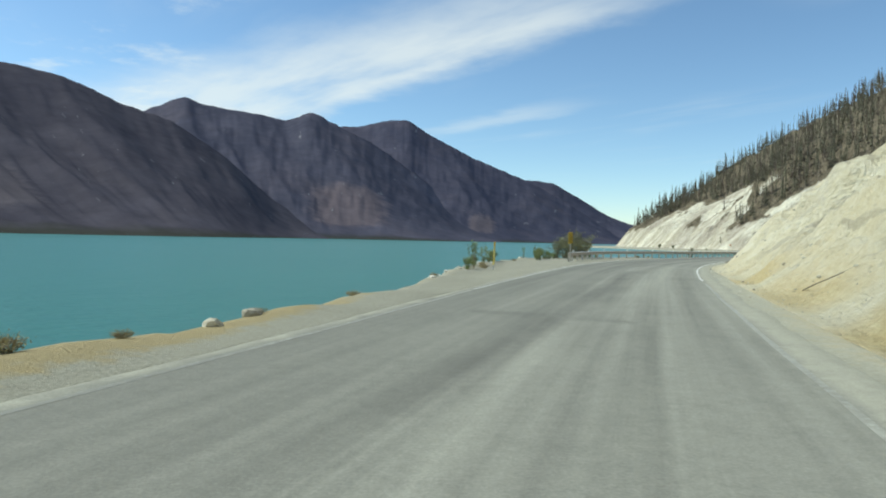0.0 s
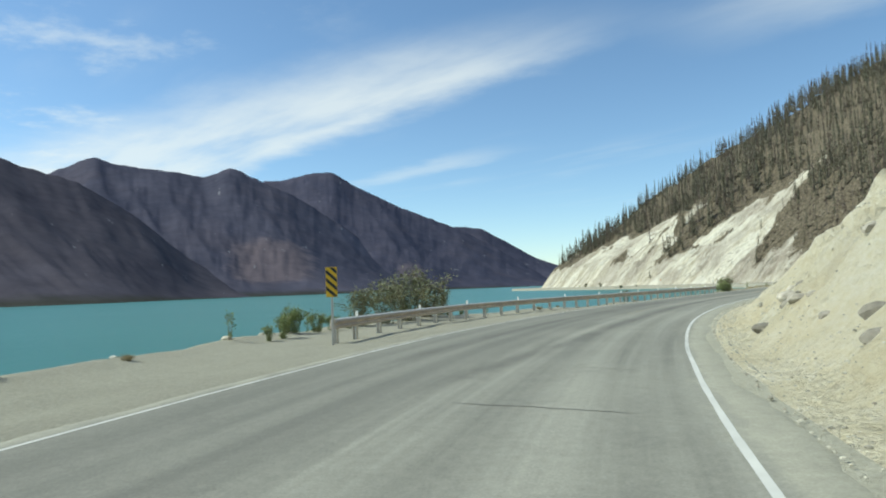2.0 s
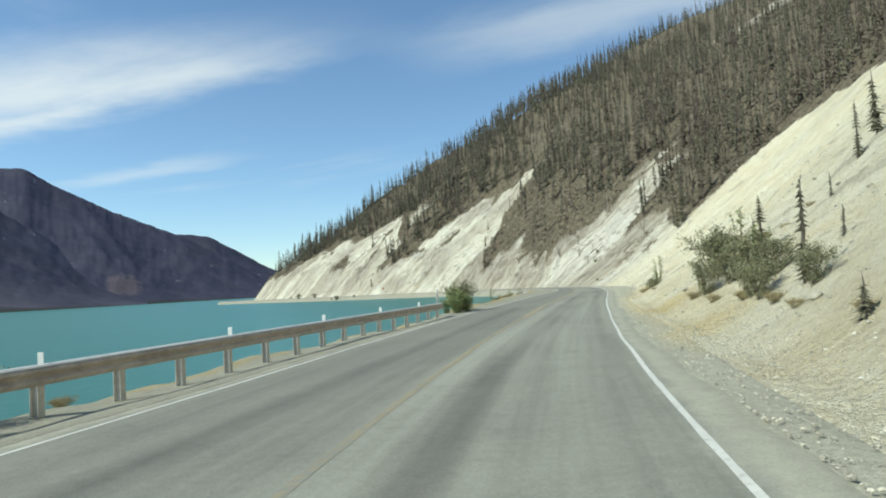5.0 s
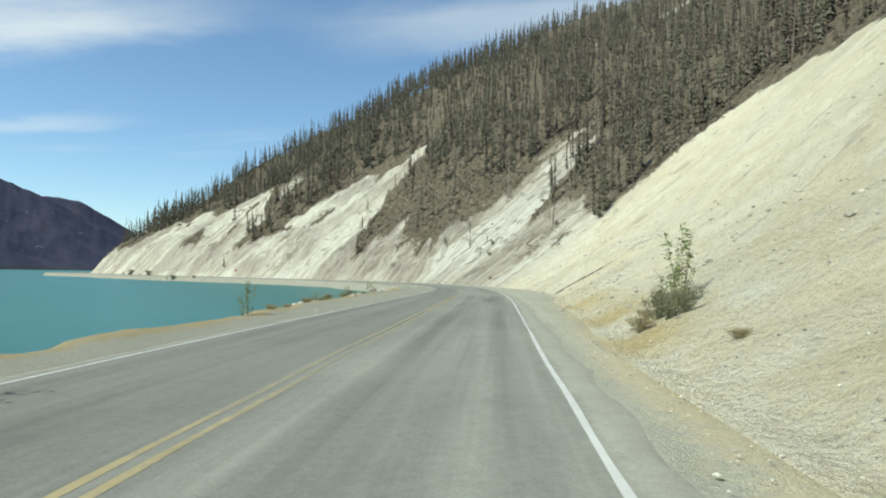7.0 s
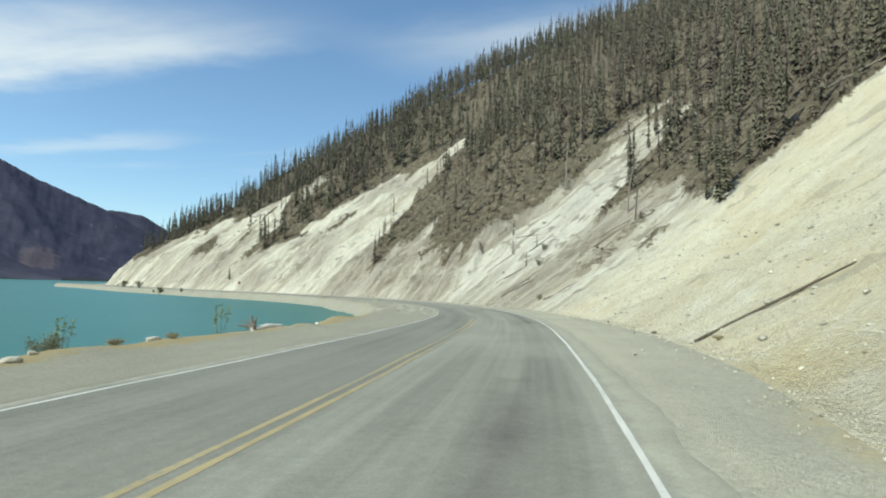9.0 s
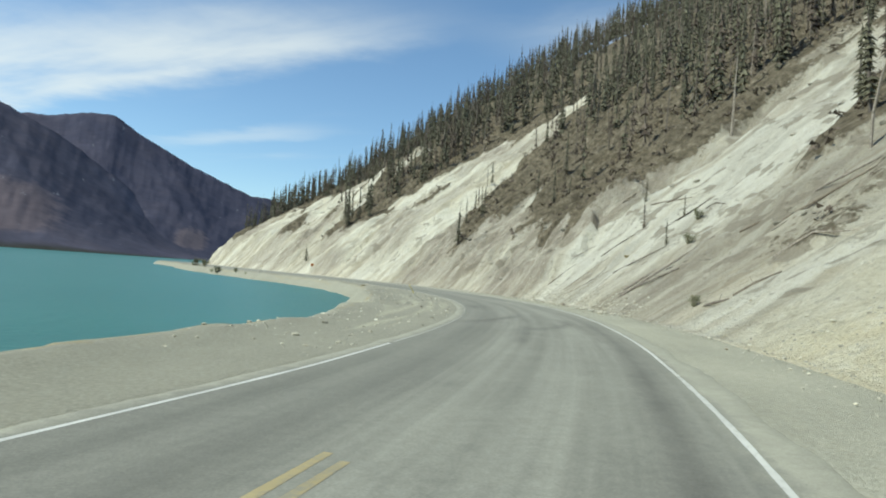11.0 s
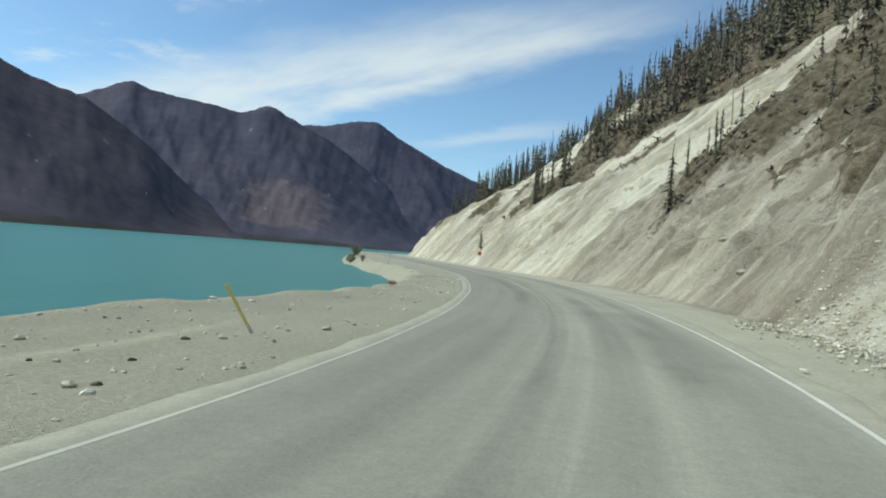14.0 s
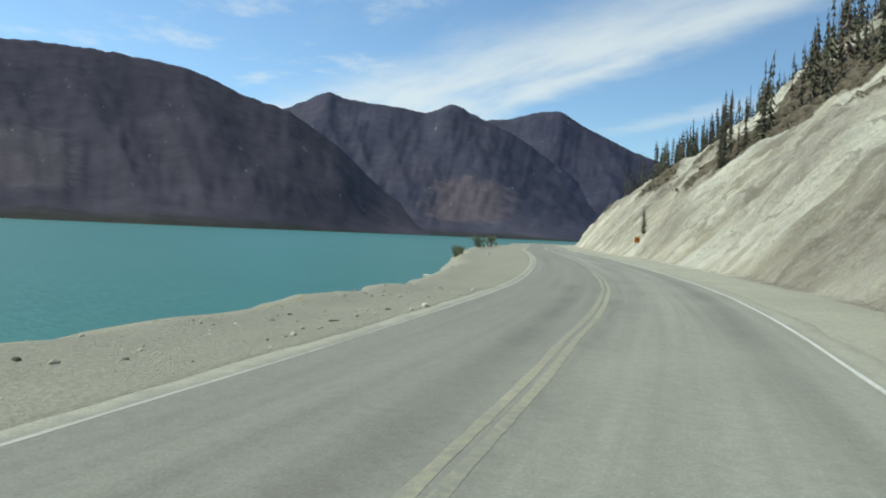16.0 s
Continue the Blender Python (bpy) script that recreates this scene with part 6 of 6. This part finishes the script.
    lake_bend = [("low", 191.5, -10.3, 1.0), ("low", 194.5, -10.6, 0.9), ("low", 200.6, -11.2, 1.1), ("green", 206.0, -12.0, 0.8), ("green", 207.2, -12.1, 0.7), ("low", 209, -11.8, 1.2), ("low", 216.6, -11.9, 1.2), ("low", 224.6, -11.4, 1.1), ("low", 170.5, -9.0, 1.0), ("low", 174, -9.2, 0.9), ("thin", 188.4, -10.1, 0.85), ("thin", 187.6, -10.0, 0.9), ("low", 199, -11.0, 0.8), ("low", 203, -11.4, 1.1),
                 ("low", 205.2, -11.4, 0.9), ("thin", 204.6, -12.0, 0.75), ("thin", 206.6, -11.9, 0.95), ("thin", 207.6, -12.1, 0.9), ("low", 211, -11.7, 1.0), ("olive", 214.2, -12.0, 0.42),
                 ("thin", 215.0, -12.2, 0.7), ("thin", 222.2, -11.6, 0.85), ("green", 222.8, -11.7, 0.5), ("low", 219, -11.6, 0.8), ("low", 196, -10.9, 0.8)]
    far_point = [("low", 310.6, -10.8, 1.2), ("low", 311.6, -10.8, 0.8), ("olive", 388, -16.2, 0.9), ("green", 391, -16.6, 1.0), ("olive", 378, -14.8, 0.5), ("green", 372, -14.4, 0.5),
                 ("olive", 408, -14.5, 1.1), ("green", 416, -14.0, 1.2), ("olive", 424, -13.6, 1.2), ("green", 432, -13.2, 1.2)]
    cut_bank = [("green", 101, 3.6, 0.45), ("low", 96, 2.8, 0.8), ("low", 88, 4.6, 0.8), ("low", 85, 6.0, 0.9), ("low", 93, 6.2, 0.9), ("low", 78, 5.4, 0.7)]
    willow_bank = [("olive", 154.2, 1.3, 0.75), ("olive", 155.6, 1.9, 0.85), ("olive", 153.0, 2.0, 0.8), ("olive", 151.0, 2.2, 0.75), ("olive", 157.2, 2.4, 0.85), ("olive", 159.0, 2.8, 0.8), ("olive", 160.9, 3.2, 0.8), ("olive", 150.6, 2.9, 0.6),
                   ("olive", 148.8, 1.7, 0.55), ("olive", 146.8, 1.5, 0.5), ("low", 145.0, 1.4, 1.5), ("low", 143.0, 1.3, 1.3), ("olive", 143.6, 1.9, 0.45), ("low", 149.4, 1.6, 1.6), ("low", 152.2, 1.2, 1.6), ("low", 154.6, 0.9, 1.5),
                   ("thin", 155.2, 2.9, 1.3), ("thin", 151.6, 2.6, 1.1), ("thin", 158.2, 3.4, 1.2), ("low", 156.4, 3.2, 1.7), ("low", 153.6, 3.0, 1.6), ("low", 159.6, 4.6, 1.5), ("low", 163, 6.4, 1.5), ("low", 165.5, 8.3, 1.4), ("low", 139.4, 1.3, 0.9),
                   ("thin", 182.4, 1.7, 1.7), ("thin", 182.9, 1.4, 1.5), ("olive", 182.6, 1.2, 0.5), ("olive", 181.8, 1.3, 0.45), ("low", 182.0, 0.7, 1.4), ("low", 183.2, 1.0, 1.1), ("thin", 183.2, 1.9, 1.3), ("olive", 181.0, 1.6, 0.4),
                   ("low", 176, 1.2, 0.8), ("low", 171, 6.0, 0.9)]
    scree = [("olive", 283, 6.6, 0.5), ("olive", 286, 8.8, 0.5), ("low", 291, 5.4, 1.0), ("olive", 270, 1.6, 0.35), ("low", 224, 0.6, 0.7), ("low", 245, 1.0, 0.8), ("low", 214, 1.2, 0.6)]
    for where_, rows in ((put, first_bank), (put, behind_rail), (put, lake_bend), (put, far_point), (on_slope, cut_bank), (on_slope, willow_bank), (on_slope, scree)):
        for kind, s, off, size in rows:
            src = rnd.choice(kinds[kind])
            size *= rnd.uniform(0.55, 1.2) if kind == "low" else 1.0
            x, y, z = where_(s, off)
            m = pose(x, y, z - 0.03, 0, 0, rnd.uniform(0, 360)) @ Matrix.Diagonal((size, size, size * rnd.uniform(0.9, 1.15), 1))
            if src in used:
                copy_thing(src, m)
            else:
                src.matrix_basis = m
                used.add(src)
    for some in kinds.values():
        for ob in some:
            if ob not in used:
                for o in (*ob.children_recursive, ob):
                    bpy.data.objects.remove(o)


def forest():
    rnd = random.Random(17)
    # single trees that stand clear, each with trunk and crown
    kinds = [spruce("spruce", "slender dark green spruce on the slope", 8.0, 0.85, 1, NEEDLES), spruce("spruce", "slender dark green spruce on the slope", 8.0, 0.68, 2, NEEDLES, 22), spruce("spruce", "slender dark green spruce on the slope", 8.0, 0.95, 3, NEEDLES, 18, 12, 0.18),
             spruce("spruce", "thin spruce with dry brown branches", 8.0, 0.7, 4, DRY_NEEDLES, 18, 10, 0.25), spruce("spruce", "leaning dark spruce at the slope edge", 8.0, 0.95, 5, NEEDLES, 18, 12, 0.1, 0.1, 0.12),
             snag("dead_tree", "bare grey dead spruce trunk", 8.0, 6), snag("dead_tree", "bare grey dead spruce trunk", 8.0, 7, 0.22)]
    used = set()

    def stand(k, x, y, z, h, wide=1.0):
        m = pose(x, y, z - 0.1, rnd.uniform(-2, 2), rnd.uniform(-2, 2), rnd.uniform(0, 360)) @ Matrix.Diagonal((h / 8 * wide, h / 8 * wide, h / 8, 1))
        if kinds[k] in used:
            copy_thing(kinds[k], m).matrix_basis = m
        else:
            kinds[k].matrix_basis = m
            used.add(kinds[k])

    low_trees = [(0, 154.8, 3.4, 2.1, 1.9), (1, 144.4, 1.9, 2.5, 1.2), (0, 169.7, 12.1, 3.2, 1.1), (2, 171, 13.6, 4.2, 1.1), (1, 162.4, 8.3, 1.2, 1.5), (1, 146.3, 3.4, 0.9, 1.6), (0, 173, 16, 3.6, 1),
                 (2, 139.2, 1.2, 0.8, 1.9), (2, 156.6, 3.6, 1.5, 1.8), (2, 259, 14.5, 5.5, 1.2)]
    scree_trees = [(0, 284, 20, 6, 1), (6, 277, 15, 7.5, 1), (5, 272, 13, 6, 1), (1, 262, 15, 5, 1.2), (2, 260.5, 16, 6.5, 1.1), (3, 289, 27, 6, 1), (1, 292, 31, 7, 1), (1, 286.5, 6.6, 2.2, 1),
                   (1, 290, 9.8, 2.0, 1), (3, 294, 8.2, 2.4, 1), (0, 299, 11, 2.6, 1)]
    ridge_trees = [(0, 339.3, 11.0, 5.2, 0.9), (1, 340.6, 11.4, 5.0, 0.9), (4, 338.2, 10.2, 2.2, 1), (5, 300, 21, 9, 1), (1, 320, 13.5, 3.0, 1), (3, 323, 14.5, 3.4, 1), (2, 404.9, 3.3, 4.2, 1.3),
                   (0, 402.5, 12.6, 7.0, 0.9), (1, 404, 13.2, 8.0, 0.9), (0, 406, 13.8, 8.5, 0.9), (2, 408.5, 14.0, 8.0, 0.9), (3, 411, 15, 7.5, 1), (1, 401, 14, 5, 1), (0, 330, 14.5, 4.5, 1),
                   (3, 352, 17.5, 4, 1), (1, 349, 15, 3.6, 1), (5, 355, 21, 5, 1), (0, 358, 24, 4.5, 1)]
    for k, s, d, h, wide in (*low_trees, *scree_trees, *ridge_trees):
        x, y, z = on_slope(s, d)
        stand(k, x, y, z, h, wide)
    # the forest: positions
    xy = np.array([(rnd.uniform(60, 640), rnd.uniform(-40, 760)) for _ in range(100000)])
    s, o = station(xy[:, 0], xy[:, 1])
    s = np.clip(s, 0, LENGTH)
    d = o - toe(s)
    g = growth(s, np.maximum(d, 0))
    thick = np.where(d < 70, 0.95, np.where(d < 150, 0.62, 0.36)) * np.where(s < 120, 0.35, 1) * (0.55 + 0.6 * np.clip(layers(xy[:, 0] * 0.05, xy[:, 1] * 0.05, 201, 3) + 0.5, 0, 1))
    line = ramp(s, *TREELINE)
    thick = thick * (0.12 + 0.88 * np.clip((d - line - 2) / ramp(s, (0, 14), (280, 14), (300, 26), (345, 26), (352, 14), (668, 14)), 0, 1) ** ramp(s, (0, 0.2), (298, 0.3), (304, 2.0), (345, 1.5), (352, 0.3), (668, 0.2)))
    dice = np.array([rnd.random() for _ in range(len(xy))])
    keep = (d > 6) & (d < 330) & (g > 0.75) & (dice < thick)
    xy, s, d = xy[keep], s[keep], d[keep]
    z = np.where(d < 72, slope_height(s, d) + relief(s, d) + turf(s, d), slope_height(s, d) - 1.0)
    line = ramp(s, *TREELINE)
    front = np.where((d < line + 5.5) & (s > 255) & (s < 452))[0]
    front = set(rnd.sample(list(front), min(len(front), 130)))
    protos = []
    for n in range(9):
        dry = n >= 6
        r = random.Random(300 + n)
        v, f = crown_arrays(r, 1.0, r.uniform(0.064, 0.100) * (0.85 if dry else 1), 11, 8, 0.06 if not dry else 0.2, 0.3 if dry else 0.12)
        protos.append((np.array(v), np.array(f)))
    trunk_v = np.array([(0.011 * math.cos(a), 0.011 * math.sin(a), zz) for zz in (-0.06, 0.97) for a in (0, 2.1, 4.2)]) * np.array([1, 1, 1])
    trunk_v[3:, :2] *= 0.3
    trunk_f = np.array([(0, 1, 4), (0, 4, 3), (1, 2, 5), (1, 5, 4), (2, 0, 3), (2, 3, 5)])
    packs = {"green": [[], [], 0], "dry": [[], [], 0], "wood": [[], [], 0]}

    def add(key, v, f):
        pk = packs[key]
        pk[0].append(v)
        pk[1].append(f + pk[2])
        pk[2] += len(v)

    for n in range(len(xy)):
        young = d[n] < line[n] + 4
        h = min(max(rnd.gauss(7.6, 1.9), 3.2), 12.5) * (0.88 if young else 1.0) * (1.12 if s[n] > 385 else 1.0)
        k = rnd.random()
        if n in front:
            stand(5 if k < 0.06 else 3 if k < 0.2 else rnd.choice((0, 1, 2, 0, 1, 4)), xy[n, 0], xy[n, 1], z[n], h, rnd.uniform(0.85, 1.1))
            continue
        a, lean = rnd.uniform(0, 6.28), (rnd.gauss(0, 0.03), rnd.gauss(0, 0.03))
        c, q = math.cos(a), math.sin(a)

        def placed(v, wide=1.0):
            w = h * wide * rnd.uniform(0.85, 1.2)
            return np.stack([(v[:, 0] * c - v[:, 1] * q) * w + v[:, 2] * h * lean[0] + xy[n, 0], (v[:, 0] * q + v[:, 1] * c) * w + v[:, 2] * h * lean[1] + xy[n, 1], v[:, 2] * h + z[n] - 0.1], 1)
        add("wood", placed(trunk_v, 1.3 if k < 0.12 else 1.0), trunk_f)
        if k < 0.12:
            continue
        dry = k < (0.5 if s[n] < 330 else 0.36)
        v, f = protos[rnd.randrange(6, 9) if dry else rnd.randrange(6)]
        add("dry" if dry else "green", placed(v), f)
    for key, name, label, mat_ in (("green", "forest_crowns", "dense dark spruce forest on the mountainside", NEEDLES), ("dry", "dry_forest_crowns", "dry brown spruces scattered through the forest", DRY_NEEDLES), ("wood", "forest_trunks", "thin grey spruce trunks and bare snags", BARK)):
        v, f, _ = packs[key]
        tagged(mesh_object(name, np.vstack(v), np.vstack(f).tolist(), mat_, None, False), label, "forest", kind="stuff")
    # low brush on ledges and under the trees
    xy = np.array([(rnd.uniform(95, 260), rnd.uniform(60, 470)) for _ in range(30000)])
    s, o = station(xy[:, 0], xy[:, 1])
    s = np.clip(s, 0, LENGTH)
    d = o - toe(s)
    g = growth(s, np.maximum(d, 0))
    keep = (d > 3) & (d < 62) & (g > 0.45) & (s > 240)
    xy, s, d = xy[keep][:4200], s[keep][:4200], d[keep][:4200]
    z = slope_height(s, d) + relief(s, d) + turf(s, d)
    verts, faces, count = [], [], 0
    for (x, y), zz in zip(xy, z):
        size = rnd.uniform(0.25, 0.75)
        for _ in range(9):
            c = np.array((x + rnd.gauss(0, 0.5) * size, y + rnd.gauss(0, 0.5) * size, zz + rnd.uniform(0.0, 0.75) * size))
            v = c + np.array([[rnd.uniform(-1, 1) * 0.55 * size for _ in range(3)] for _ in range(3)])
            verts.append(v)
            faces.append((count, count + 1, count + 2))
            count += 3
    tagged(mesh_object("undergrowth", np.vstack(verts), faces, DRY_NEEDLES, None, False), "brown low brush on ledges of the slope", "undergrowth", kind="stuff")
    for ob in kinds:
        if ob not in used:
            for q in (*ob.children_recursive, ob):
                bpy.data.objects.remove(q)


guardrail()
hazard_sign()
delineator("delineator_post", "faded yellow delineator post on the gravel shoulder", 2.63, 39.5, 1.6, (0, 2), MARK_YELLOW, SIGN_YELLOW)
delineator("delineator_post", "leaning yellow delineator post on the gravel turnout", 120.32, 213.41, 0.95, (0, -32), MARK_YELLOW, MARK_YELLOW, 0.028)
delineator("delineator_post", "pale yellow delineator post at the bend", 116.9, 291.5, 1.25, (0, 1), MARK_WHITE, MARK_YELLOW)
delineator("delineator_post", "slim grey marker post past the guardrail end", *put(164.8, -9.2)[:2], 1.5, (0, 0), POST_STEEL, MARK_WHITE)
work_sign()
road_repairs()
logs()
driftwood()
bushes()
forest()
stones()
